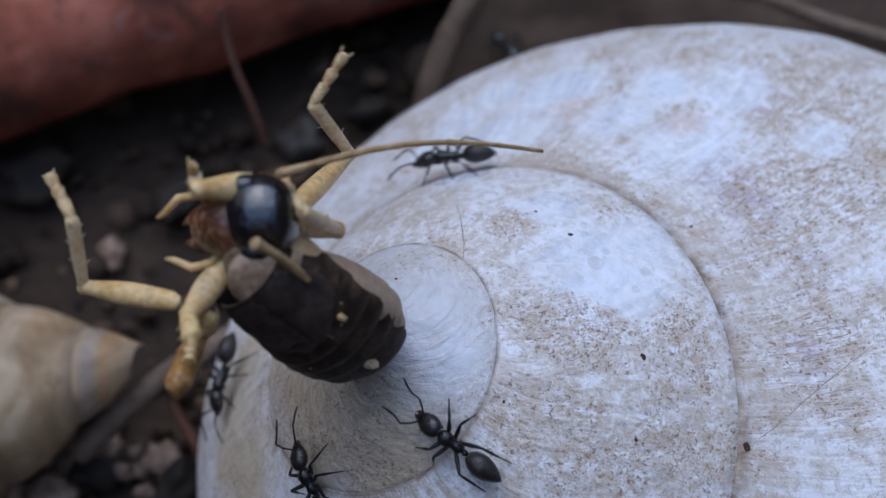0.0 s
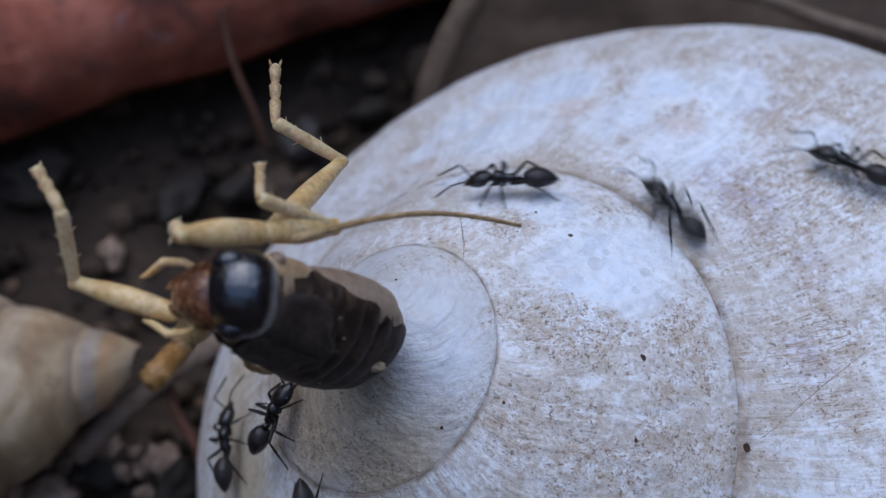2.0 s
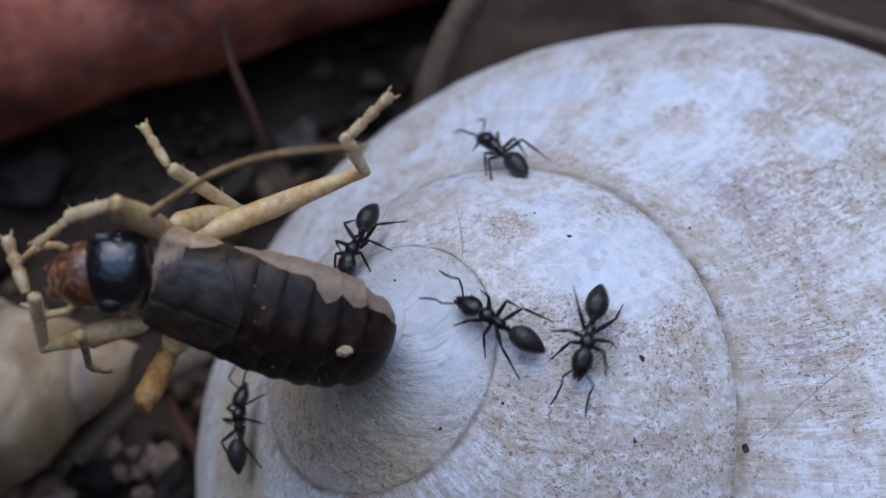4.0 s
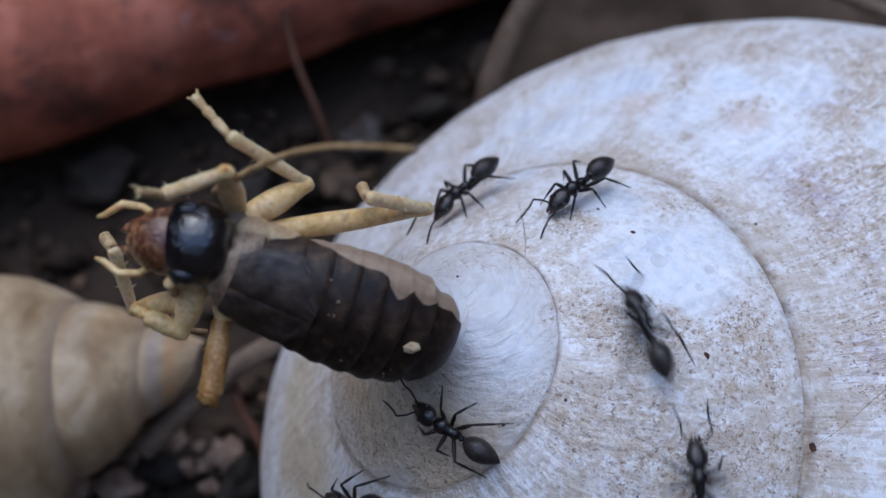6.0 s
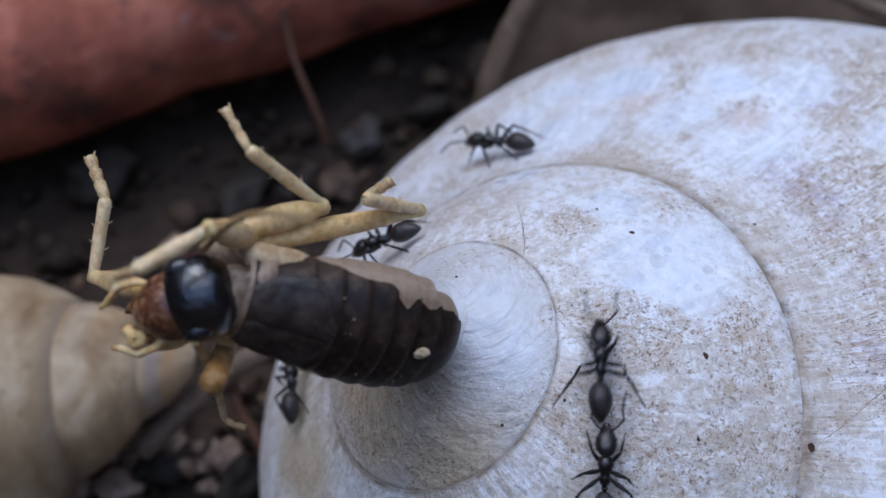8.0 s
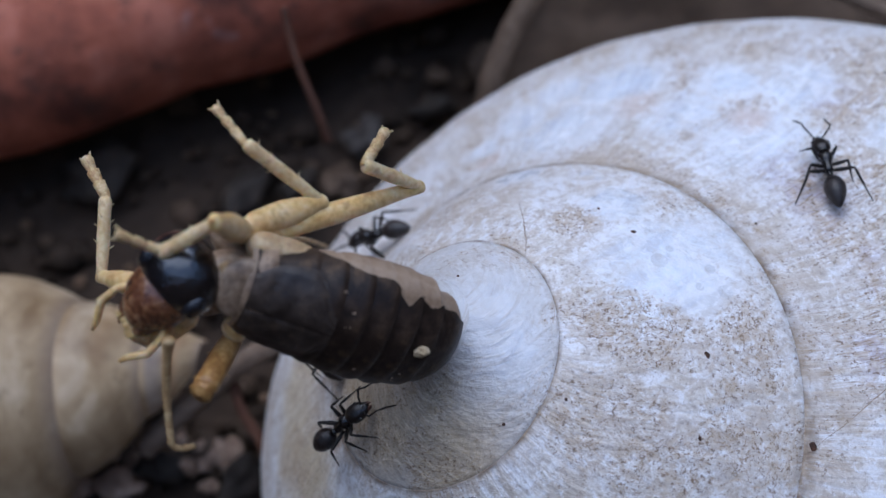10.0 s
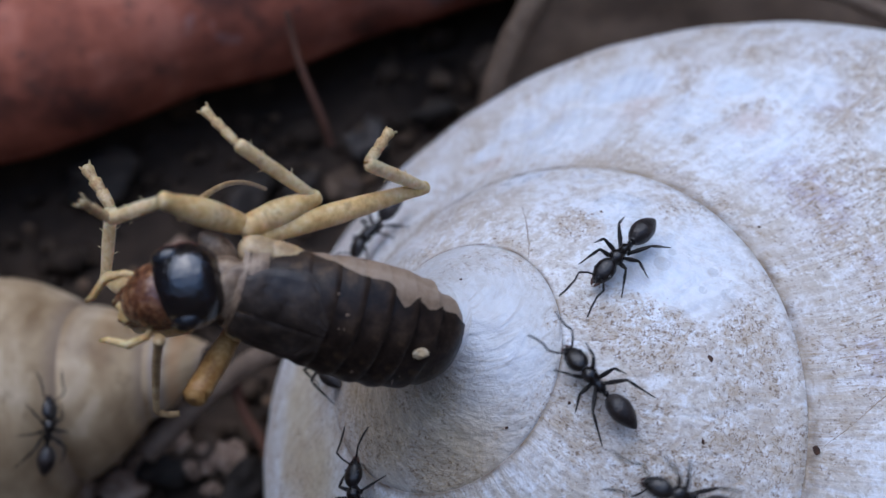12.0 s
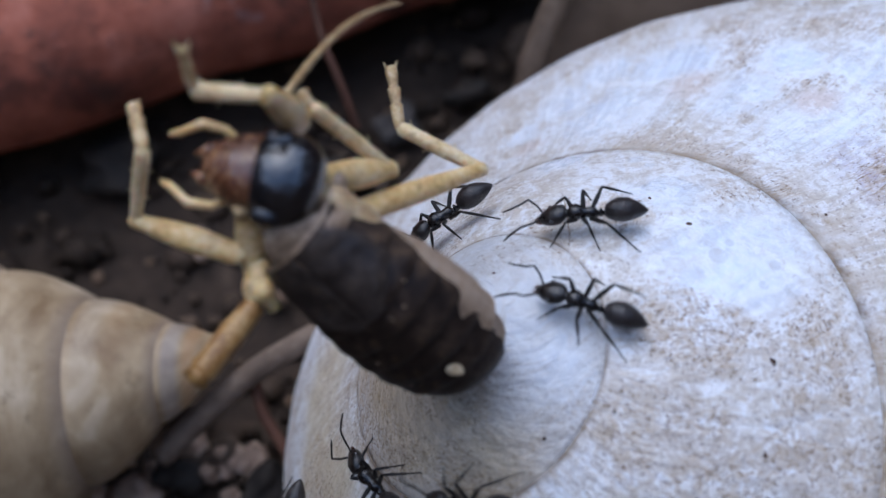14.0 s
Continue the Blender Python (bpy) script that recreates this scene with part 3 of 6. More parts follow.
# pebbles and crumbs: those that stand out, then the loose soil
for i, (u, v, a, b, h, mat) in enumerate((
        (-15.6, -9.6, 1.1, 0.8, 0.8, MAT_STONE), (-13.4, -8.0, 0.8, 0.6, 0.6, MAT_STONE), (-11.9, -8.3, 0.8, 0.6, 0.6, MAT_STONE), (-13.9, -9.0, 0.9, 1.1, 0.8, MAT_HUMUS),
        (-16.8, -8.9, 1.0, 0.8, 0.6, MAT_HUMUS), (-10.6, -9.4, 1.2, 0.9, 0.8, MAT_HUMUS), (-13.2, -0.1, 0.8, 0.7, 0.6, MAT_STONE), (-2.7, 6.8, 0.7, 0.6, 0.5, MAT_LEAF),
        (-5.6, 4.4, 1.1, 1.3, 0.8, MAT_PALE), (-8.2, 2.4, 1.3, 1.0, 0.9, MAT_HUMUS), (-16.4, 3.0, 1.4, 2.2, 0.7, MAT_HUMUS), (-0.8, 7.4, 0.8, 1.4, 0.5, MAT_LEAF),
        (-3.0, 5.4, 1.2, 0.8, 0.7, MAT_HUMUS), (-10.4, 2.2, 1.5, 1.1, 0.8, MAT_HUMUS), (-6.6, 2.6, 1.4, 1.1, 0.8, MAT_LEAF), (16.6, 9.6, 1.2, 0.9, 0.8, MAT_TERRA), (-17.3, -9.7, 0.9, 0.7, 0.7, MAT_STONE), (-16.5, -8.3, 0.6, 0.5, 0.5, MAT_STONE), (-14.7, -8.9, 0.7, 0.6, 0.6, MAT_STONE),
        (-12.8, -8.9, 0.5, 0.6, 0.5, MAT_STONE), (-10.8, -8.8, 0.6, 0.5, 0.5, MAT_STONE))):
    stone("pebble" if mat in (MAT_STONE, MAT_PALE) else "soil_crumb", u, v, (a * 1.25, b * 1.15, h * 1.2), mat,
          "small pale pebble lying on dark soil" if mat in (MAT_STONE, MAT_PALE) else "dark clod of humus lying on the soil",
          "pebble" if mat in (MAT_STONE, MAT_PALE) else "soil clod", i * 1.7 + 1, i * 47, "pebbles on the soil" if mat is MAT_STONE else "")


rng = random.Random(21)
for i in range(18):
    size = rng.uniform(0.35, 0.75)
    stone("pebble", rng.uniform(-17.5, -10.4), rng.uniform(-10.2, -7.7), (size * 1.25, size, size * 0.9), MAT_STONE if i % 3 else MAT_LEAF,
          "small brownish pebble lying on dark soil", "pebble", 60 + i * 2.3, i * 71, "pebbles on the soil")


def loose_soil():
    """Uncounted crumbs all over the ground."""
    rng = random.Random(4)
    bm = bmesh.new()
    bmesh.ops.create_icosphere(bm, subdivisions=1, radius=1)
    base, tris = [v.co.copy() for v in bm.verts], [[v.index for v in f.verts] for f in bm.faces]
    bm.free()
    verts, faces = [], []
    for i in range(2600):
        x, y = rng.uniform(-0.055, 0.04), rng.uniform(-0.03, 0.065)
        r = rng.choice((0.3, 0.35, 0.5, 0.6, 1.0)) * rng.uniform(0.7, 1.5) * MM
        off, q = Vector((i * 0.37, 0, 0)), len(verts)
        for b in base:
            k = r * (1 + 0.5 * noise.noise(b * 1.3 + off))
            verts.append((x + b.x * k, y + b.y * k * 0.8, -0.0008 + 0.3 * r + b.z * k * 0.7))
        faces += [[q + j for j in t] for t in tris]
    ob = new("loose_soil", mesh_of("loose_soil", verts, faces, MAT_CRUMBS))
    return tagged(ob, "loose dark crumbs of soil and grit", "soil", kind="stuff")


loose_soil()


def sky_blocking_walls():
    """Plain dark walls, added out of view to block low skylight and leave the sky open overhead."""
    for name, x, y, sx, sy, high in (("sky_blocker_north", 0, 0.62, 1.3, 0.04, 0.55), ("sky_blocker_south", 0, -0.62, 1.3, 0.04, 0.8), ("sky_blocker_east", 0.64, 0, 0.04, 1.2, 0.8), ("sky_blocker_west", -0.64, 0, 0.04, 1.2, 0.68)):
        bm = bmesh.new()
        bmesh.ops.create_cube(bm, size=1)
        bmesh.ops.subdivide_edges(bm, edges=bm.edges[:], cuts=6, use_grid_fill=True)
        for v in bm.verts:
            v.co = Vector((v.co.x * sx, v.co.y * sy, (v.co.z + 0.5) * high - 0.01))
        me = bpy.data.meshes.new(name)
        bm.to_mesh(me)
        bm.free()
        me.materials.append(MAT_LEAF)
        ob = new(name, me)
        ob.location = (x, y, 0)
        tagged(ob, "unseen plain dark brown wall added to block low skylight", "wall", kind="structure")


sky_blocking_walls()


# ---- insect materials ----
def chitin(name, dark, mid, light, rough, scale=700, coat=0.0, streak=None, dent=0.00012):
    m = Nodes(name, rough, 0.28 if mid[0] < 0.03 and coat < 0.1 else 0.5)
    a, b = m.noise(scale, 5), m.noise(scale * 4, 3)
    c = m.ramp(m.math("ADD", m.math("MULTIPLY", a, 0.7), m.math("MULTIPLY", b, 0.3)), (0.35, dark), (0.5, mid), (0.66, light))
    if streak:
        c = m.mix(m.ramp(m.noise(scale * 1.6, 3), (0.56, 0.0), (0.72, 0.6)), c, streak)
    if light[0] > 0.6:
        m.bsdf.inputs["Subsurface Weight"].default_value = 0.4
        m.bsdf.inputs["Subsurface Radius"].default_value = (1.0, 0.6, 0.3)
        m.bsdf.inputs["Subsurface Scale"].default_value = 0.0004
    m.bsdf.inputs["Coat Weight"].default_value = coat
    m.bsdf.inputs["Coat Roughness"].default_value = 0.15
    m.bsdf.inputs["Specular IOR Level"].default_value = 0.7 if coat >= 0.3 else m.bsdf.inputs["Specular IOR Level"].default_value
    b0 = m.bump(a, 0.5, dent)
    m.bump(b, 0.3, 0.00006, b0)
    return m.done(c, m.ramp(a, (0.3, rough * 0.8), (0.7, min(1, rough * 1.3))))


MAT_TERGITE = chitin("dark_chitin", (0.010, 0.006, 0.0045), (0.028, 0.017, 0.011), (0.068, 0.042, 0.025), 0.48, 700, 0.04, (0.11, 0.066, 0.034))
MAT_BUFF = chitin("buff_membrane", (0.20, 0.135, 0.085), (0.30, 0.21, 0.14), (0.38, 0.285, 0.205), 0.45)
MAT_LEG = chitin("pale_leg", (0.52, 0.315, 0.11), (0.71, 0.495, 0.215), (0.81, 0.64, 0.37), 0.36, 800, 0.08, (0.34, 0.19, 0.07))
MAT_LEG_TIP = chitin("amber_stump", (0.20, 0.085, 0.02), (0.36, 0.19, 0.055), (0.50, 0.31, 0.12), 0.42, 1400)
MAT_PAD = chitin("brown_wing_pad", (0.018, 0.012, 0.009), (0.038, 0.026, 0.019), (0.075, 0.052, 0.037), 0.5, 800, 0.04, (0.10, 0.066, 0.04))
MAT_COLLAR = chitin("yellowish_collar", (0.13, 0.08, 0.045), (0.30, 0.205, 0.13), (0.46, 0.345, 0.235), 0.42, 800, 0.05, (0.09, 0.055, 0.035))
MAT_FLANK = chitin("pale_flank", (0.30, 0.19, 0.095), (0.50, 0.355, 0.195), (0.63, 0.49, 0.31), 0.42, 900)
MAT_HEAD = chitin("black_head", (0.005, 0.004, 0.005), (0.008, 0.007, 0.008), (0.02, 0.012, 0.012), 0.10, 900, 1.0, None, 0.0004)
MAT_FACE = chitin("red_brown_face", (0.045, 0.015, 0.008), (0.15, 0.055, 0.022), (0.33, 0.165, 0.07), 0.18, 1100, 0.4, (0.40, 0.23, 0.12), 0.0005)
MAT_EYE = chitin("compound_eye", (0.006, 0.006, 0.008), (0.01, 0.01, 0.013), (0.02, 0.018, 0.02), 0.15, 3000, 0.5)
MAT_FEELER = chitin("tan_feeler", (0.27, 0.155, 0.06), (0.43, 0.28, 0.125), (0.55, 0.4, 0.21), 0.5, 1500)
MAT_ANT = chitin("ant_black", (0.007, 0.006, 0.006), (0.013, 0.010, 0.009), (0.028, 0.020, 0.016), 0.28, 1500, 0.15)
MAT_GASTER = chitin("ant_gaster", (0.011, 0.009, 0.009), (0.020, 0.015, 0.014), (0.038, 0.028, 0.025), 0.36, 3000, 0.1)
MAT_ANT_RED = chitin("ant_mouth", (0.03, 0.01, 0.007), (0.07, 0.025, 0.015), (0.12, 0.05, 0.03), 0.35, 3000)
MAT_ANT_LEG = chitin("ant_leg", (0.008, 0.007, 0.007), (0.015, 0.012, 0.011), (0.03, 0.024, 0.02), 0.35, 3000)


# ---- the big insect: rigid pieces, each built along +Y ----
def lathe(profile, sides=20, squash=1.0, wide=1.0, lo=0.0, hi=360.0, sag=0.0):
    """A body turned about Y; profile of (y, radius) in mm, over an arc of angles from +X through +Z."""
    full = hi - lo >= 360
    n = sides if full else sides + 1
    verts = []
    for y, r in profile:
        for k in range(n):
            a = radians(lo + (hi - lo) * k / sides)
            verts.append((r * wide * math.cos(a) * MM, y * MM, (r * squash * math.sin(a) - sag * r) * MM))
    faces = grid_faces(len(profile), n, full)
    if full:
        faces += [tuple(range(n)), tuple(reversed(range((len(profile) - 1) * n, len(profile) * n)))]
    return verts, faces


def egg(name, size, material, power=1.0, point=0.0, seg=22, rings=14):
    """An egg along Y with half sizes; point sharpens its front."""
    verts = []
    for i in range(rings + 1):
        a = math.pi * i / rings
        y = -math.cos(a)
        r = math.sin(a) ** power * (1 - point * max(0, y) ** 2) + 1e-4
        for k in range(seg):
            b = 2 * math.pi * k / seg
            verts.append((size[0] * r * math.cos(b) * MM, size[1] * y * MM, size[2] * r * math.sin(b) * MM))
    return mesh_of(name, verts, grid_faces(rings + 1, seg, True), material)


SEGMENTS = 8
SEG_LEN = 1.10
HALF_WIDTH = (1.90, 2.36, 2.50, 2.52, 2.46, 2.30, 2.08, 1.84)


def tergite_mesh(i):
    """Dark back plate: overlaps the one behind, its rear rim flared and its side rim ragged."""
    w0, w1 = HALF_WIDTH[i], HALF_WIDTH[min(i + 1, SEGMENTS - 1)] * (0.96 if i < SEGMENTS - 1 else 0.86)
    prof = [(-0.30, w0 * 0.990), (-0.22, w0 * 1.004), (0.0, w0 * 1.004), (0.3, (w0 * 0.6 + w1 * 0.4)), (0.8, (w0 * 0.25 + w1 * 0.75)), (1.12, w1 * 0.985)]
    if i == 0:
        prof = [(-1.15, 0.05), (-1.1, 0.5), (-0.98, 0.95), (-0.75, 1.5), (-0.4, 1.84), (0.0, 2.06)] + prof[3:]
    if i == SEGMENTS - 1:
        prof = [(0.25, w0 * 0.985), (0.32, w0 * 1.0), (0.6, w0 * 0.97), (0.9, w0 * 0.92), (1.15, w1 * 0.985)]
    if i == SEGMENTS - 2:
        prof += [(1.5, w1 * 0.985), (1.95, w1 * 0.94)]
    n, verts = 40, []
    for y, r in prof:
        for k in range(n + 1):
            q = k / n
            seat = i + y / SEG_LEN
            rim = float(np.interp(seat, range(8), (147, 141, 143, 149, 160, 173, 187, 188)))
            edge = 14 * noise.noise((seat * 1.1, 4.0, 7)) + 6 * noise.noise((seat * 2.6, 1.0, 3)) + 4 * (0.5 - (seat + 0.3) % 1)
            a = radians(-40 + (40 + rim + edge) * q)
            rr = r * (1 + 0.014 * noise.noise((q * 9, y * 3, i)) + 0.008 * noise.noise((q * 25, y * 6, i + 5)))
            verts.append((rr * math.cos(math.pi - a) * MM, y * MM, rr * 0.80 * math.sin(a) * MM))
    return mesh_of("tergite", verts, grid_faces(len(prof), n + 1), MAT_COLLAR if i == SEGMENTS - 1 else MAT_TERGITE)


def sternite_mesh(i):
    w0, w1 = HALF_WIDTH[i] * 0.985, HALF_WIDTH[min(i + 1, SEGMENTS - 1)] * 0.97
    prof = [(-0.2, w0), (0.2, w0 * 1.0), (0.6, (w0 + w1) / 2 * 1.01), (1.0, w1 * 0.97), (1.15, w1 * 0.93)]
    if i == 0:
        prof = [(-1.10, 0.05), (-1.05, 0.5), (-0.93, 0.93), (-0.72, 1.46), (-0.4, 1.78)] + prof
    v, f = lathe([(y, r * 0.955) for y, r in prof], 28, 0.78, 1.0, 165, 440)
    return mesh_of("sternite", v, f, MAT_BUFF)


def wing_pad(sx):
    """A thin plate that lies on the back, beside its middle line."""
    rows, cols, verts = 22, 22, []
    for i in range(rows):
        y = -1.25 + 3.2 * i / (rows - 1) + 0.12 * noise.noise((i * 0.9, 3.0, sx))
        far = 62 * (1 - (0.5 - i / (rows - 1)) ** 2) * (0.35 + 0.65 * eased(i, 0, 7)) * (1 - 0.12 * eased(i, rows - 6, rows - 1))
        for k in range(cols):
            q = k / (cols - 1)
            r = float(np.interp(y, (-1.3, -0.2, 0.9, 1.95), (2.36, 2.17, 1.98, 1.86)))
            r += 0.07 * min(1, 9 * q + 0.4, 6 * (1 - q), 2.5 * i / (rows - 1) + 0.1) - 0.02 + 0.06 * noise.noise((q * 4, y * 2, sx)) + 0.03 * noise.noise((q * 11, y * 6, sx))
            a = radians(90 - sx * (0.6 + far * q))
            verts.append((r * math.cos(a) * MM, y * MM, r * 0.80 * math.sin(a) * MM))
    return mesh_of("wing_pad", verts, grid_faces(rows, cols), MAT_PAD)


def insect():
    root = new("earwig_nymph")
    root.matrix_world = TABLE
    tagged(root, "dark segmented insect with pale yellow legs, on a snail shell", "insect")
    bits = {"tergite": [], "leg": {}}
    for i in range(SEGMENTS):
        t = part("tergite", tergite_mesh(i), root, "pale buff foremost back plate" if i == SEGMENTS - 1 else "blackish-brown back plate")
        part("sternite", sternite_mesh(i), t, "buff belly plate")
        bits["tergite"].append(t)
    # a pale crumb stuck to the last plate, and the dark wing pads at the front
    bm = lump(5.3, (0.2 * MM, 0.29 * MM, 0.15 * MM), 0.4)
    crumb = bpy.data.meshes.new("crumb")
    bm.to_mesh(crumb)
    bm.free()
    crumb.materials.append(MAT_LEG_PALE)
    part("crumb", crumb, bits["tergite"][1], "cream-coloured crumb stuck on the plate", pose(0.35 * MM, 0.15 * MM, 1.95 * MM, 0, 8, 25))
    # tiny pale grains scattered over the back plates
    rng = random.Random(11)
    for k in range(16):
        i = rng.choice((0, 1, 2, 2, 3, 3, 4, 4, 5, 6))
        y, a, size = rng.uniform(-0.1, 0.9), radians(rng.uniform(35, 150)), rng.choice((0.025, 0.03, 0.04, 0.055))
        r = float(np.interp(i + y / SEG_LEN, range(SEGMENTS), HALF_WIDTH)) * 1.0
        bm = lump(k + 0.7, (size * MM, size * 1.3 * MM, size * 0.7 * MM), 0.5, 1)
        me = bpy.data.meshes.new("pale_grain")
        bm.to_mesh(me)
        bm.free()
        me.materials.append(MAT_BUFF)
        part("pale_grain", me, bits["tergite"][i], "tiny pale grain on the back plate", pose(-r * math.cos(a) * MM, y * MM, r * 0.80 * math.sin(a) * MM, 0, 0, k * 40))
    for sx in (-1, 1):
        part("wing_pad", wing_pad(sx), bits["tergite"][6], "short dark wing pad")
    for i, y, long in ((6, 0.55, 1.15), (7, 0.45, 0.9)):
        part("flank", egg("flank", (0.62, long, 0.7), MAT_FLANK, 0.85), bits["tergite"][i], "pale yellowish flank over a leg base", pose(1.42 * MM, y * MM, -0.42 * MM, 0, 20, -6))
    # fore body: pale collar with the leg bases under it
    thorax = part("thorax", egg("thorax", (1.2, 1.15, 0.98), MAT_COLLAR, 0.8), root, "pale buff collar behind the head")
    part("collar_plate", egg("collar_plate", (1.2, 1.0, 0.42), MAT_COLLAR, 0.7), thorax, "buff neck plate", pose(0.15 * MM, -0.5 * MM, 0.74 * MM))
    for sx in (-1, 1):
        part("coxa", egg("coxa", (0.5, 0.95, 0.55), MAT_COLLAR, 0.9, 0.3), thorax, "pale swollen leg base", pose(1.15 * sx * MM, 0.2 * MM, -0.75 * MM, 0, 0, -35 * sx))
    bits["thorax"] = thorax
    # head: black capsule, red-brown face, eyes, jaws and palps
    head = part("head", egg("head", (1.56, 1.30, 1.22), MAT_HEAD, 0.75), root, "glossy black head capsule")
    part("face", egg("face", (1.25, 1.55, 1.04), MAT_FACE, 0.72, 0.34), head, "translucent red-brown face", pose(0, 1.12 * MM, 0.0))
    part("clypeus", egg("clypeus", (0.62, 0.7, 0.4), MAT_FACE, 0.8, 0.2), head, "pale pinkish upper lip", pose(0, 1.9 * MM, 0.38 * MM, -18, 0, 0))
    for sx in (-1, 1):
        part("eye", egg("eye", (0.42, 0.6, 0.5), MAT_EYE, 0.9), head, "dark glossy compound eye", pose(1.14 * sx * MM, 0.25 * MM, 0.42 * MM))
        part("mandible", egg("mandible", (0.3, 0.75, 0.32), MAT_FACE, 0.8, 0.7), head, "brown jaw", pose(0.5 * sx * MM, 2.35 * MM, -0.15 * MM, 0, 0, 16 * sx))
        pts = [(0.75 * sx, 1.5, -0.1), (1.2 * sx, 2.1, 0.15), (1.25 * sx, 2.9, 0.1), (0.85 * sx, 3.6, -0.05), (0.75 * sx, 3.95, -0.1)]
        v, f = tube([Vector(p) * MM for p in pts], [r * MM for r in (0.16, 0.14, 0.165, 0.13, 0.07)], 10)
        part("palp", mesh_of("palp", v, f, MAT_LEG), head, "jointed pale yellow palp")
    bits["head"] = head
    for name, length, r0, r1 in (("antenna_long", 11.0, 0.13, 0.08), ("antenna_short", 5.3, 0.17, 0.12)):
        n, pts, rad = 46, [], []
        for i in range(n):
            s = i / (n - 1)
            bow = 0.7 if length > 8 else 0.35
            hook = max(0, (s - 0.84) / 0.16) if length < 8 else 0
            pts.append(Vector((0.85 * hook ** 1.4, length * s - 0.55 * hook ** 2, bow * math.sin(math.pi * s))) * MM)
            rad.append((r0 + (r1 - r0) * s) * (1.0 + 0.16 * (i % 3 == 1)) * (1.25 if i < 4 else 1) * MM)
        v, f = tube(pts, rad, 9)
        bits[name] = part("antenna", mesh_of("antenna", v, f, MAT_FEELER), root, "slender jointed tan feeler")
    for name, lengths, widths in LEGS:
        fl, tl, sl = lengths
        v, f = lathe([(y, r * widths[0]) for y, r in ((-0.45, 0.2), (-0.36, 0.55), (-0.15, 0.8), (0, 0.86), (fl * 0.12, 0.93), (fl * 0.28, 1.02), (fl * 0.45, 1.06), (fl * 0.62, 0.97), (fl * 0.78, 0.80), (fl * 0.9, 0.66), (fl * 0.97, 0.68), (fl + 0.1, 0.64), (fl + 0.2, 0.45), (fl + 0.25, 0.12))], 18, 0.78)
        leg = part("leg", mesh_of("leg", v, f, MAT_LEG), root, "pale yellow jointed leg")
        verts, faces = lathe([(y, r * widths[1]) for y, r in ((-0.2, 0.2), (-0.14, 0.6), (0.0, 0.84), (tl * 0.1, 0.82), (tl * 0.28, 0.92), (tl * 0.5, 1.0), (tl * 0.75, 0.96), (tl * 0.92, 1.02), (tl * 0.98, 0.95), (tl + 0.04, 0.6), (tl + 0.07, 0.1))], 16, 0.85)
        for k in range(9):
            s, a = 0.35 + 0.6 * k / 9, k * 2.4
            base = Vector((widths[1] * 0.8 * math.cos(a), tl * s, widths[1] * 0.7 * math.sin(a)))
            tip = base + Vector((0.2 * math.cos(a), 0.16, 0.2 * math.sin(a)))
            sv, sf = tube([base * MM, tip * MM], [0.035 * MM, 0.008 * MM], 5)
            faces += [tuple(q + len(verts) for q in face) for face in sf]
            verts += sv
        tibia = part("tibia", mesh_of("tibia", verts, faces, MAT_LEG_TIP if name == "hind_left" else MAT_LEG if name == "front_left" else MAT_TIBIA), leg)
        w = widths[2]
        prof = [(-0.05, w * 0.7), (sl * 0.1, w), (sl * 0.38, w * 1.15), (sl * 0.42, w * 0.75), (sl * 0.48, w), (sl * 0.66, w * 1.2), (sl * 0.7, w * 0.7), (sl * 0.76, w * 0.9), (sl * 0.95, w * 1.2), (sl, w * 0.95), (sl + 0.1, w * 0.55), (sl + 0.13, w * 0.1)]
        verts, faces = lathe(prof, 12, 0.9)
        for sx in (-1, 1):
            sv, sf = tube([Vector((0.08 * sx, sl * 0.95, 0)) * MM, Vector((0.2 * sx, sl * 1.06, 0)) * MM, Vector((0.24 * sx, sl * 1.14, -0.1)) * MM], [r * MM for r in (0.07, 0.05, 0.015)], 6)
            faces += [tuple(q + len(verts) for q in face) for face in sf]
            verts += sv
        tarsus = part("tarsus", mesh_of("tarsus", verts, faces, MAT_LEG_TIP if name == "hind_left" else MAT_LEG if name == "front_left" else MAT_TARSUS), leg, "brownish clawed foot")
        bits["leg"][name] = (leg, tibia, tarsus)
    return root, bits


MAT_LEG_PALE = chitin("cream_crumb", (0.36, 0.26, 0.14), (0.46, 0.35, 0.21), (0.54, 0.44, 0.3), 0.7, 2500)
MAT_TIBIA = chitin("pale_shin", (0.60, 0.41, 0.18), (0.76, 0.58, 0.32), (0.83, 0.70, 0.46), 0.38, 1100, 0.08, (0.44, 0.28, 0.13))
MAT_TARSUS = chitin("dusty_foot", (0.30, 0.165, 0.07), (0.54, 0.385, 0.19), (0.68, 0.54, 0.33), 0.55, 2500)
LEGS = (
    ("hind_right", (7.42, 3.31, 2.23), (0.42, 0.28, 0.20)),
    ("mid_right", (2.99, 3.81, 2.03), (0.50, 0.27, 0.17)),
    ("front_right", (3.02, 2.8, 1.8), (0.50, 0.28, 0.17)),
    ("mid_left", (3.83, 3.03, 1.96), (0.42, 0.26, 0.22)),
    ("hind_left", (1.13, 2.73, 0.3), (0.48, 0.47, 0.38)),
    ("front_left", (2.17, 1.39, 0.72), (0.50, 0.36, 0.20)),
)
big_insect, bits = insect()


# ---- ants: 4 mm long, walking along +Y, feet at z = 0 ----
def ant_tube(points, radii, sides=8):
    return tube([Vector(p) * MM for p in points], [r * MM for r in radii], sides)


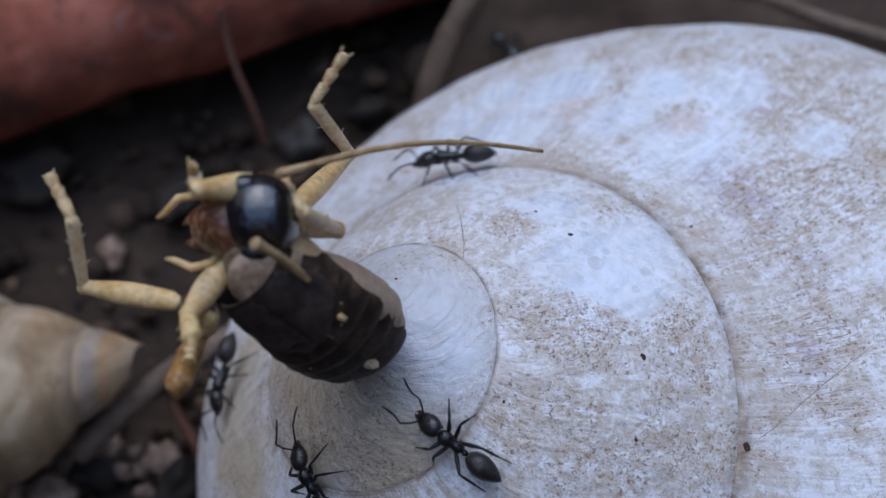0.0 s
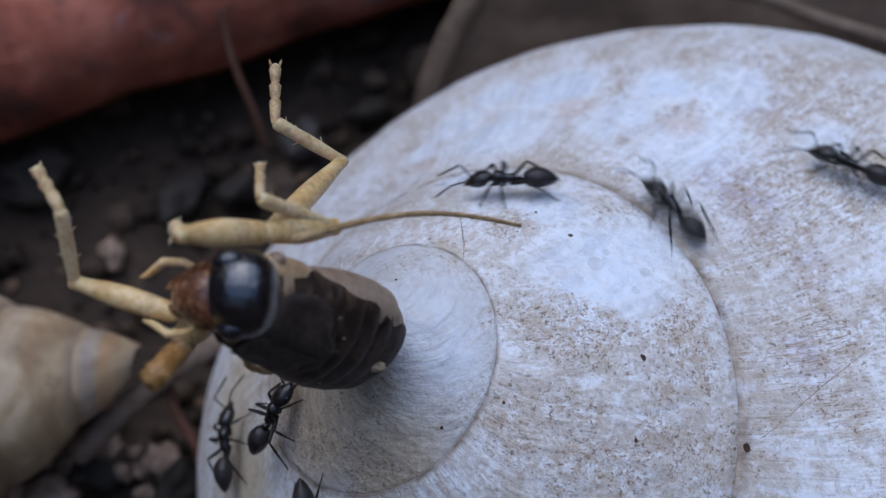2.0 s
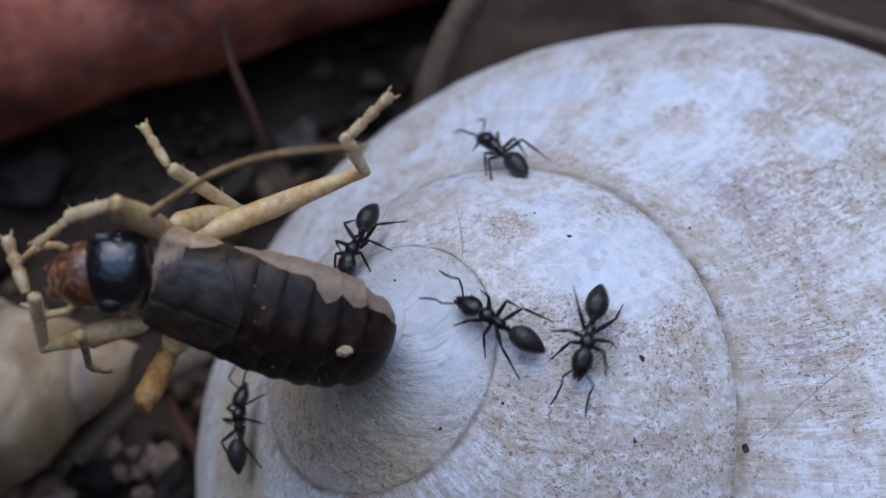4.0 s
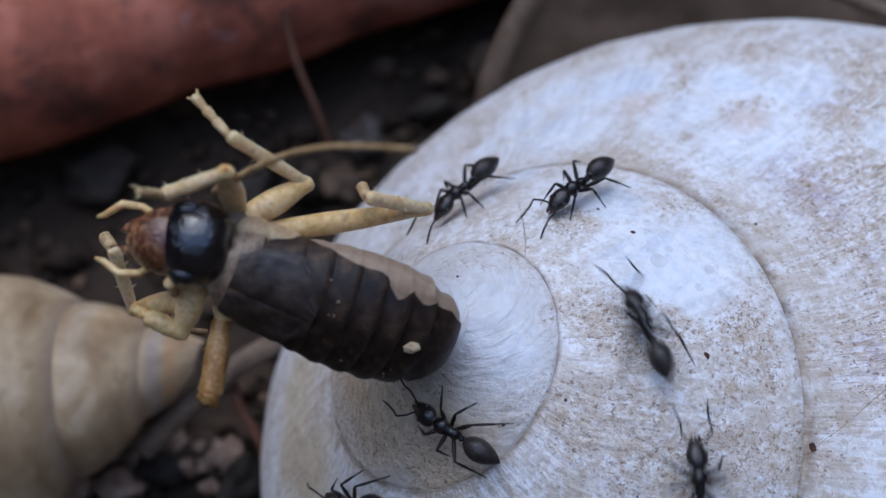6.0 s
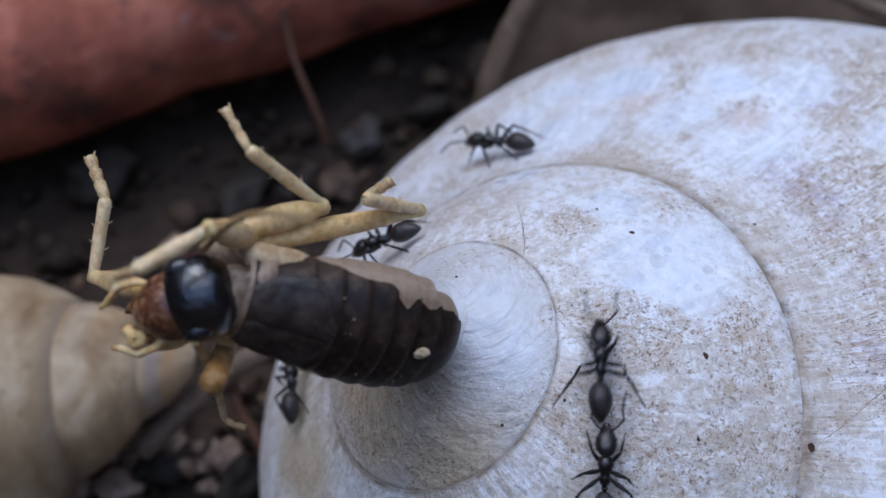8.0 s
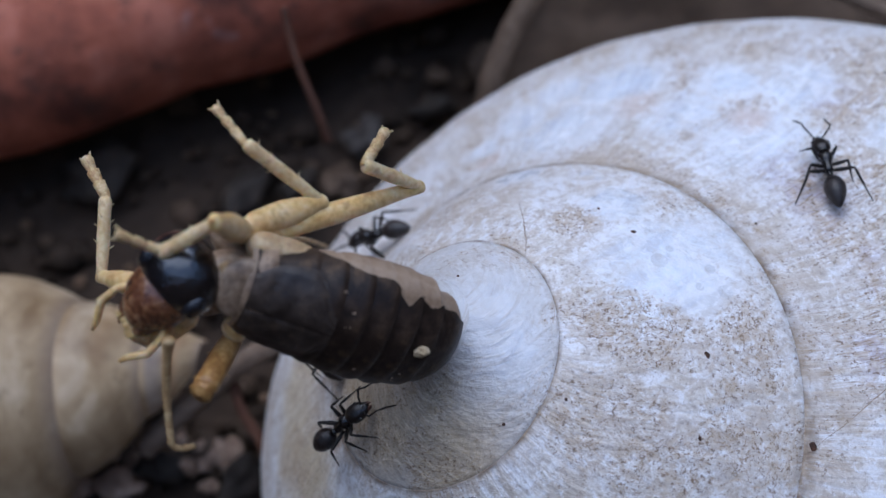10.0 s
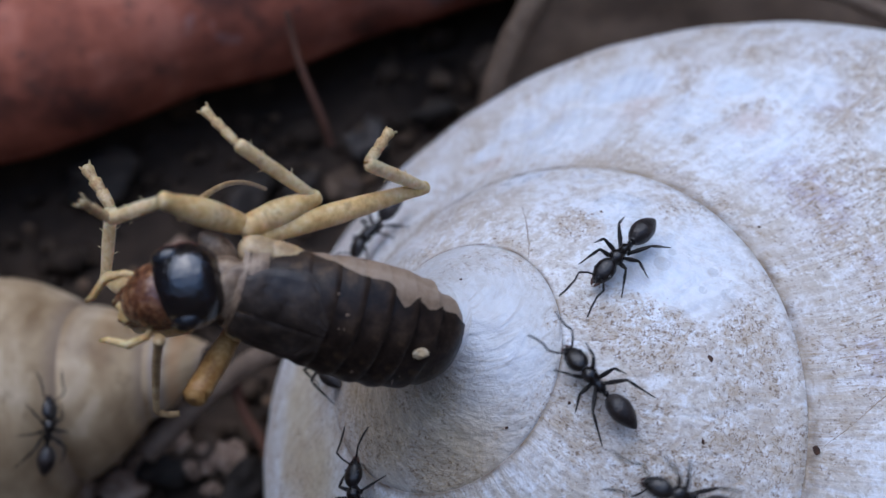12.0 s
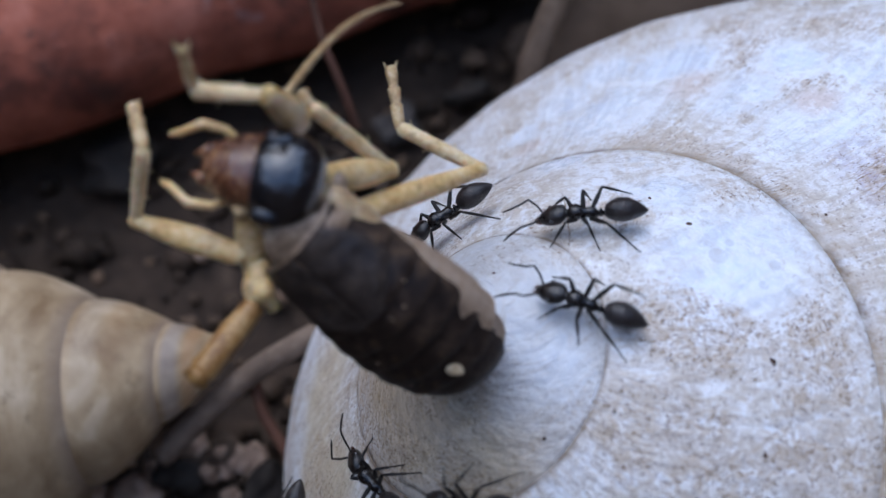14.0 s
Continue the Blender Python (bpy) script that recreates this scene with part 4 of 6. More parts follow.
def ant_body(name, stations, material, sides=18):
    """A lathe body with (y, z, half width, half height) stations."""
    verts = []
    for y, z, w, h in stations:
        for k in range(sides):
            a = 2 * math.pi * k / sides
            verts.append((w * math.cos(a) * MM, y * MM, (z + h * math.sin(a)) * MM))
    n = len(stations)
    faces = grid_faces(n, sides, True) + [tuple(range(sides)), tuple(reversed(range((n - 1) * sides, n * sides)))]
    return mesh_of(name, verts, faces, material)


ANT_FEET = (("front", 0.42, (0.62, 0.78, 1.02), (0.98, 1.42, 0.0)), ("mid", 0.12, (0.85, 0.10, 1.10), (1.30, -0.25, 0.0)), ("hind", -0.15, (0.86, -0.72, 1.15), (1.32, -1.95, 0.0)))


def ant():
    root = new("ant")
    tagged(root, "small glossy black ant walking over a snail shell", "ant", "ants on the shell")
    mes = [(0.78, 0.80, 0.07, 0.08), (0.72, 0.80, 0.16, 0.17), (0.58, 0.84, 0.29, 0.27), (0.40, 0.87, 0.33, 0.29), (0.22, 0.85, 0.27, 0.25), (0.08, 0.81, 0.20, 0.20),
           (-0.08, 0.80, 0.20, 0.21), (-0.25, 0.79, 0.22, 0.23), (-0.38, 0.72, 0.17, 0.18), (-0.46, 0.68, 0.07, 0.08)]
    part("mesosoma", ant_body("mesosoma", mes, MAT_ANT), root)
    pet = [(-0.40, 0.66, 0.06, 0.06), (-0.47, 0.74, 0.12, 0.17), (-0.53, 0.76, 0.14, 0.21), (-0.60, 0.71, 0.10, 0.12), (-0.70, 0.68, 0.07, 0.07)]
    part("petiole", ant_body("petiole", pet, MAT_ANT), root)
    gas = []
    for i in range(25):
        s = i / 24
        r = math.sin(math.pi * (0.04 + 0.955 * s) ** 0.80) ** 0.72
        ring = 1 - 0.035 * math.exp(-((s * 4.2 + 0.45) % 1 - 0.5) ** 2 / 0.003)
        gas.append((-0.66 - 1.62 * s, 0.80 + 0.08 * math.sin(math.pi * s) - 0.10 * s, 0.475 * r * ring, 0.46 * r * ring))
    part("gaster", ant_body("gaster", gas, MAT_GASTER), root, "dark grey satin abdomen")
    hd = []
    for i in range(19):
        s = i / 18
        r = math.sin(math.pi * (0.05 + 0.93 * s) ** 0.92) ** 0.52
        hd.append((0.74 + 1.08 * s, 0.88 - 0.32 * s, (0.47 - 0.11 * s) * r, (0.38 - 0.10 * s) * r))
    head = part("head", ant_body("head", hd, MAT_ANT), root)
    for sx in (-1, 1):
        part("eye", egg("eye", (0.05, 0.1, 0.09), MAT_EYE, 1, 0, 10, 8), head, "", pose(0.36 * sx * MM, 1.33 * MM, 0.80 * MM))
        part("mandible", egg("mandible", (0.08, 0.2, 0.07), MAT_ANT_RED, 0.8, 0.6, 10, 8), head, "reddish jaw", pose(0.12 * sx * MM, 1.78 * MM, 0.52 * MM, -20, 0, 22 * sx))
        v, f = ant_tube([(0.12 * sx, 1.60, 0.72), (0.40 * sx, 1.85, 0.92), (0.62 * sx, 2.15, 1.02)], (0.035, 0.04, 0.045))
        part("antenna", mesh_of("antenna", v, f, MAT_ANT_LEG), head, "elbowed feeler")
        v, f = ant_tube([(0.62 * sx, 2.15, 1.02), (0.56 * sx, 2.45, 0.85), (0.62 * sx, 2.85, 0.55), (0.72 * sx, 3.15, 0.30)], (0.038, 0.042, 0.046, 0.03))
        part("feeler_tip", mesh_of("feeler_tip", v, f, MAT_ANT_LEG), head)
        for name, y, knee, foot in ANT_FEET:
            hip = (0.17 * sx, y, 0.62)
            k, ft = (knee[0] * sx, knee[1], knee[2]), (foot[0] * sx, foot[1], foot[2])
            h, kk = Vector(hip), Vector(k)
            v, f = ant_tube([(0, 0, 0), (kk - h) * 0.12, (kk - h) * 0.45, (kk - h) * 0.9, (kk - h) * 1.02], (0.10, 0.075, 0.10, 0.065, 0.04))
            leg = part("leg", mesh_of("leg", v, f, MAT_ANT_LEG), root, "thin black leg", Matrix.Translation(h * MM))
            d = Vector(ft) - kk
            v, f = ant_tube([kk - h, kk - h + d * 0.25, kk - h + d * 0.52, kk - h + d * 0.56, kk - h + d * 0.85 + Vector((0, 0, -0.02)), kk - h + d], (0.045, 0.065, 0.05, 0.034, 0.03, 0.02))
            part("tibia", mesh_of("tibia", v, f, MAT_ANT_LEG), leg)
            leg["beat"] = (1 if (name == "mid") == (sx > 0) else -1)
    return root


first_ant = ant()
ants = [first_ant] + [copy_thing(first_ant, Matrix()) for _ in range(7)]


# ---- what moves ----
def bone(a, b, up):
    """A pose at a with +Y towards b and +Z near up; all in the table's frame, millimetres in, metres out."""
    a, b = Vector(a), Vector(b)
    y = (b - a).normalized()
    x = y.cross(Vector(up)).normalized()
    z = x.cross(y)
    m = Matrix((x, y, z)).transposed().to_4x4()
    m.translation = a * MM
    return m


def spread(rows, fast=0.1):
    """Rows of numbers filled in at even steps, easing between the given times."""
    out = []
    for (t0, *p), (t1, *q) in zip(rows, rows[1:]):
        n = max(1, round((t1 - t0) / fast))
        for i in range(n):
            s = i / n
            out.append((t0 + (t1 - t0) * s, *[a + (b - a) * s for a, b in zip(p, q)]))
    return out + [tuple(rows[-1])]


def walk_ant(ob, rows, seed):
    """Rows of (seconds, head u, v, tail u, v): the ant keeps to the shell's surface under them."""
    path = spread(rows)
    poses, dist, last, speeds = [], 0.0, None, []
    for t, hu, hv, tu, tv in path:
        u, v = hu * 0.52 + tu * 0.48, hv * 0.52 + tv * 0.48
        spot = on_shell(u, v)
        if spot is not None:
            # the feet stand below the body's middle
            q = TABLE.inverted() @ (spot[0] + spot[1] * 0.7 * MM) / MM
            k = 49.79 / (49.79 - q.z)
            spot = on_shell(2 * u - q.x * k, 2 * v - q.y * k) or spot
        if spot is None:
            p, n, _, _ = SHELL_TREE.find_nearest(at(u * 1.15, v * 1.15, -26))
            n = n if n.dot(p - SHELL_CORE) > 0 else -n
        else:
            p, n = spot
        # on the steep rim an ant props itself up on its downhill legs
        steep = 1 - max(0.0, n.dot(OUT))
        p = p + n * 0.35 * steep * MM
        n = (n + OUT * 0.75 * steep).normalized()
        ahead = TABLE.to_3x3() @ Vector((hu - tu, hv - tv, 0))
        # the way ahead, laid along the surface as seen from over the table
        k = -ahead.dot(n) / max(0.3, OUT.dot(n))
        y = (ahead + OUT * k)
        y = (y - n * y.dot(n)).normalized()
        x = y.cross(n).normalized()
        m = Matrix((x, y, n)).transposed().to_4x4()
        m.translation = p
        poses.append((t, m))
        step = 0 if last is None else (p - last).length / MM
        dist += step
        speeds.append((t, dist))
        last = p
    walk(ob, poses)
    for i, leg in enumerate([c for c in ob.children if c.name.startswith("leg")]):
        base = leg.matrix_basis.copy()
        turns = []
        for t, d in speeds[::2] + ([speeds[-1]] if len(speeds) % 2 == 0 else []):
            swing = leg["beat"] * 15 * math.sin(d * 3.3 + seed) + 5 * math.sin(seed * 2.1 + i * 1.7)
            turns.append((t, base @ pose(0, 0, 0, 0, 0, swing)))
        walk(leg, turns)


SHELL_CORE = sum((shell.matrix_world @ v.co for v in shell.data.vertices), Vector()) / len(shell.data.vertices)
TAIL = Vector((-3.04, -3.32, 1.90))


def walk_insect():
    """Body plates along a bent line from the tail to the collar, then collar, head, feelers and legs."""
    plates = [[] for _ in range(SEGMENTS)]
    collar, head_rows = [], []
    for t, waist, hd, mouth in BODY:
        w, h, m = Vector(waist), Vector(hd), Vector(mouth)
        tail = TAIL + Vector((0.1, -0.42, 0)) * eased(t, 13.0, 13.2)
        rise = (w - tail).normalized()
        mid = (tail + w) / 2 + (Vector((0, 0, 1)) - rise * rise.z) * 0.55
        roll = Vector((-0.10, -0.42, 1.0))
        back = roll - rise * roll.dot(rise)
        for i in range(SEGMENTS):
            s, e = i / SEGMENTS, (i + 1) / SEGMENTS
            a = tail * (1 - s) ** 2 + mid * 2 * s * (1 - s) + w * s ** 2
            b = tail * (1 - e) ** 2 + mid * 2 * e * (1 - e) + w * e ** 2
            plates[i].append((t, bone(a, b, back)))
        collar.append((t, bone(w + (h - w) * 0.40 - (h - w).normalized() * 0.2, h, back + Vector((0, 0, 0.6)))))
        face = (m - h).normalized()
        side = face.cross(Vector((0, 0, 1)))
        head_rows.append((t, bone(h, m, side.cross(face))))
    for ob, rows in zip(bits["tergite"], plates):
        walk(ob, rows)
    walk(bits["thorax"], collar)
    walk(bits["head"], head_rows)


def walk_leg(name, rows):
    leg, tibia, tarsus = bits["leg"][name]
    lengths = next(l for n, l, _ in LEGS if n == name)
    a, b, c = [], [], []
    for t, hip, knee, ankle, toe in rows:
        hip, knee, ankle, toe = (Vector(p) for p in (hip, knee, ankle, toe))
        up = Vector((0.05, 0.1, 1))
        k = hip + (knee - hip).normalized() * lengths[0]
        n = k + (ankle - k).normalized() * lengths[1]
        m = bone(hip, k, up)
        a.append((t, m))
        b.append((t, m.inverted() @ bone(k, n, up)))
        c.append((t, m.inverted() @ bone(n, toe, up)))
    for ob, r in zip((leg, tibia, tarsus), (a, b, c)):
        walk(ob, r)


def walk_stray(ob, rows):
    """The ant on the cone shell."""
    poses = []
    for t, hu, hv, tu, tv in rows:
        u, v = (hu + tu) / 2, (hv + tv) / 2
        p, n, _, _ = CONE_TREE.ray_cast(EYE, (at(u, v - 0.6, -12) - EYE).normalized())
        if p is None:
            p, n, _, _ = CONE_TREE.find_nearest(at(u, v, -16))
        n = n if n.dot(OUT) > 0 else -n
        y = TABLE.to_3x3() @ Vector((hu - tu, hv - tv, 0))
        y = (y - n * y.dot(n)).normalized()
        m = Matrix((y.cross(n).normalized(), y, n)).transposed().to_4x4()
        m.translation = p
        poses.append((t, m))
    walk(ob, poses)


BODY = (
    (0.0, (-6.56, -0.90, 6.00), (-6.31, 1.10, 6.55), (-8.31, 0.71, 5.98)),
    (0.5, (-6.78, -1.22, 6.08), (-6.37, 0.21, 6.91), (-8.33, -0.08, 6.30)),
    (1.0, (-6.95, -1.76, 6.15), (-6.58, -0.73, 7.11), (-8.54, -0.94, 6.50)),
    (1.5, (-6.64, -1.80, 6.27), (-6.61, -1.34, 7.37), (-8.56, -1.35, 6.76)),
    (2.0, (-6.69, -1.96, 6.29), (-6.79, -1.49, 7.41), (-8.74, -1.61, 6.81)),
    (4.5, (-10.96, -0.90, 3.94), (-11.99, -0.59, 4.89), (-14.11, -1.00, 4.63)),
    (5.0, (-10.35, -0.93, 4.30), (-11.55, -0.69, 5.25), (-13.60, -1.31, 4.95)),
    (5.5, (-10.58, -0.93, 3.77), (-11.73, -0.61, 4.71), (-13.89, -1.03, 4.50)),
    (6.0, (-9.98, -0.75, 4.72), (-10.98, 0.14, 5.60), (-13.12, 0.25, 5.30)),
    (6.5, (-9.96, -0.70, 4.68), (-10.81, 0.34, 5.52), (-13.03, 0.25, 5.30)),
    (7.0, (-9.50, -0.72, 5.12), (-10.38, 0.38, 5.95), (-12.39, 0.08, 5.51)),
    (7.5, (-8.50, -1.63, 5.78), (-9.33, -1.46, 6.69), (-11.34, -1.78, 6.24)),
    (8.0, (-9.28, -1.77, 5.56), (-10.61, -1.73, 6.49), (-12.54, -2.36, 6.07)),
    (10.5, (-9.38, -1.33, 5.51), (-11.33, -0.88, 6.30), (-13.01, -2.39, 6.06)),
    (11.0, (-9.76, -1.51, 5.27), (-11.31, -1.48, 6.20), (-13.25, -2.20, 5.83)),
    (11.5, (-9.78, -1.48, 5.24), (-11.26, -1.38, 6.17), (-13.28, -2.10, 5.88)),
    (12.0, (-9.79, -1.39, 5.21), (-11.27, -1.26, 6.15), (-13.28, -1.98, 5.85)),
    (12.5, (-10.02, -1.40, 4.93), (-11.14, -1.01, 5.86), (-13.42, -1.32, 5.76)),
    (13.0, (-9.77, -1.08, 5.12), (-10.99, -0.57, 6.05), (-12.99, -0.87, 5.65)),
    (13.22, (-7.68, 0.81, 5.36), (-7.77, 3.13, 5.57), (-9.87, 3.80, 5.27)),
    (13.5, (-7.68, 0.81, 5.36), (-7.77, 3.13, 5.57), (-9.87, 3.80, 5.27)),
    (14.0, (-7.80, 0.17, 5.73), (-8.08, 1.84, 6.60), (-10.41, 2.30, 6.55)),
)


def motions():
    walk_insect()
    walk_leg('hind_right', (
        (0.0, (-5.89, 0.82, 5.59), (-3.76, 3.87, -0.83), (-5.03, 5.58, 1.71), (-3.55, 7.82, 1.97)),
        (0.5, (-5.95, 0.82, 5.70), (-4.54, 4.04, -0.83), (-7.81, 5.23, -0.19), (-8.26, 7.59, 0.24)),
        (1.0, (-5.89, 0.74, 5.80), (-4.26, 3.49, -0.90), (-7.16, 4.99, -0.33), (-7.27, 7.26, 0.02)),
        (1.5, (-5.84, 0.71, 5.93), (-4.09, 3.56, -0.69), (-6.64, 5.07, 0.79), (-6.79, 7.28, 0.46)),
        (2.0, (-6.04, 0.65, 5.96), (-4.08, 3.59, -0.56), (-6.54, 4.97, 1.18), (-6.57, 7.18, 0.92)),
        (4.5, (-9.72, 0.34, 3.58), (-2.98, 2.60, 1.49), (-3.35, 3.39, 4.68), (-1.64, 4.68, 4.06)),
        (5.0, (-9.46, 0.44, 3.94), (-2.82, 2.01, 1.04), (-3.47, 2.92, 4.16), (-3.74, 3.13, 1.95)),
        (5.5, (-9.70, 0.43, 3.41), (-2.58, 1.37, 1.57), (-2.34, 1.95, 4.82), (-1.51, 2.14, 2.76)),
        (6.0, (-9.50, 0.42, 4.36), (-3.01, 1.49, 0.92), (-5.11, 1.83, 3.45), (-5.57, 2.36, 1.33)),
        (6.5, (-9.53, 0.42, 4.31), (-3.19, 2.26, 0.93), (-5.79, 2.60, 2.95), (-6.51, 3.66, 1.12)),
        (7.0, (-9.27, 0.39, 4.75), (-3.19, 2.30, 0.96), (-5.84, 2.65, 2.91), (-6.46, 4.10, 1.34)),
        (7.5, (-8.79, 0.02, 5.42), (-3.61, 2.47, 0.71), (-6.71, 3.20, 1.60), (-7.72, 4.85, 0.49)),
        (8.0, (-8.97, 0.15, 5.20), (-3.30, 1.46, 0.60), (-5.20, 1.81, 3.29), (-4.42, 2.54, 1.33)),
        (10.5, (-9.05, 0.33, 5.13), (-3.37, 2.46, 0.87), (-5.24, 3.18, 3.50), (-4.60, 4.69, 1.99)),
        (11.0, (-9.16, 0.33, 4.91), (-3.33, 2.47, 0.85), (-5.20, 3.18, 3.49), (-4.54, 4.65, 1.95)),
        (11.5, (-9.21, 0.33, 4.88), (-3.30, 2.46, 0.93), (-5.23, 3.11, 3.54), (-4.47, 4.56, 2.02)),
        (12.0, (-9.21, 0.45, 4.85), (-3.31, 2.44, 0.83), (-5.25, 3.21, 3.40), (-4.56, 4.56, 1.76)),
        (12.5, (-9.38, 0.31, 4.57), (-3.26, 2.22, 0.83), (-5.26, 3.17, 3.29), (-4.63, 4.53, 1.63)),
        (13.0, (-9.20, 0.37, 4.76), (-3.23, 2.28, 0.79), (-5.32, 2.95, 3.27), (-4.67, 4.44, 1.74)),
        (13.22, (-6.89, 0.79, 4.89), (-2.15, 2.54, -0.54), (-5.00, 4.43, -0.04), (-4.99, 6.60, -0.58)),
        (13.5, (-6.89, 0.79, 4.89), (-2.15, 2.54, -0.54), (-5.00, 4.43, -0.04), (-4.99, 6.60, -0.58)),
        (14.0, (-6.78, 0.63, 5.36), (-2.33, 2.56, -0.26), (-5.30, 4.06, 0.23), (-5.61, 6.25, -0.12)),
    ))
    walk_leg('mid_right', (
        (0.0, (-5.67, 1.12, 5.75), (-3.87, 0.69, 3.40), (-4.82, 1.28, 7.04), (-5.66, 2.61, 5.76)),
        (0.5, (-5.92, 0.91, 5.95), (-3.65, 0.85, 4.00), (-6.10, 1.77, 6.77), (-5.61, 3.05, 5.27)),
        (1.0, (-5.85, 0.83, 6.08), (-3.81, 0.77, 3.89), (-6.15, 1.76, 6.74), (-6.17, 3.07, 5.19)),
        (1.5, (-5.80, 0.70, 6.26), (-3.88, 0.84, 3.97), (-6.20, 1.56, 6.91), (-6.31, 2.93, 5.41)),
        (2.0, (-5.99, 0.64, 6.30), (-3.97, 0.84, 4.10), (-6.28, 1.75, 6.99), (-6.51, 3.02, 5.42)),
        (4.5, (-9.87, 1.06, 3.87), (-7.89, 1.55, 1.68), (-10.21, 3.23, 4.19), (-11.41, 4.74, 3.55)),
        (5.0, (-9.61, 1.06, 4.23), (-7.20, 1.85, 2.65), (-9.75, 3.39, 5.01), (-10.92, 4.73, 4.02)),
        (5.5, (-9.75, 1.17, 3.69), (-7.29, 1.86, 2.14), (-9.82, 3.65, 4.35), (-10.99, 5.00, 3.40)),
        (6.0, (-9.55, 0.97, 4.62), (-7.45, 2.39, 3.02), (-9.87, 3.99, 5.49), (-11.22, 5.43, 5.02)),
        (6.5, (-9.58, 1.08, 4.56), (-7.39, 2.39, 3.00), (-9.87, 3.68, 5.59), (-11.20, 5.15, 5.17)),
        (7.0, (-9.12, 1.00, 4.99), (-6.86, 1.89, 3.24), (-9.36, 3.20, 5.81), (-10.60, 4.71, 5.27)),
        (7.5, (-8.53, 0.73, 5.69), (-5.70, 1.64, 5.36), (-8.28, 2.60, 8.00), (-9.38, 3.88, 6.89)),
        (8.0, (-8.92, 0.76, 5.48), (-6.70, 1.52, 3.62), (-9.02, 3.46, 5.95), (-10.04, 4.96, 5.04)),
        (10.5, (-9.00, 0.83, 5.37), (-6.90, 1.71, 3.43), (-9.36, 3.66, 5.59), (-10.67, 5.00, 4.82)),
        (11.0, (-9.20, 0.73, 5.19), (-7.13, 1.82, 3.33), (-9.62, 3.55, 5.64), (-10.91, 4.95, 4.93)),
        (11.5, (-9.35, 0.73, 5.16), (-7.23, 1.82, 3.36), (-9.66, 3.65, 5.65), (-11.03, 4.95, 4.90)),
        (12.0, (-9.36, 0.86, 5.13), (-7.23, 1.95, 3.34), (-9.66, 3.78, 5.63), (-11.03, 5.08, 4.89)),
        (12.5, (-9.32, 0.72, 4.85), (-7.31, 1.71, 2.87), (-9.81, 3.69, 4.95), (-11.18, 5.09, 4.42)),
        (13.0, (-9.24, 0.91, 5.04), (-7.19, 2.07, 3.20), (-9.60, 3.73, 5.64), (-11.03, 5.07, 5.11)),
        (13.22, (-6.69, 1.89, 4.95), (-4.02, 1.90, 3.60), (-6.24, 3.32, 6.35), (-6.15, 4.39, 4.63)),
        (13.5, (-6.69, 1.89, 4.95), (-4.02, 1.90, 3.60), (-6.24, 3.32, 6.35), (-6.15, 4.39, 4.63)),
        (14.0, (-6.92, 1.98, 5.62), (-5.19, 2.37, 3.21), (-7.41, 4.21, 5.70), (-8.07, 4.88, 3.90)),
    ))
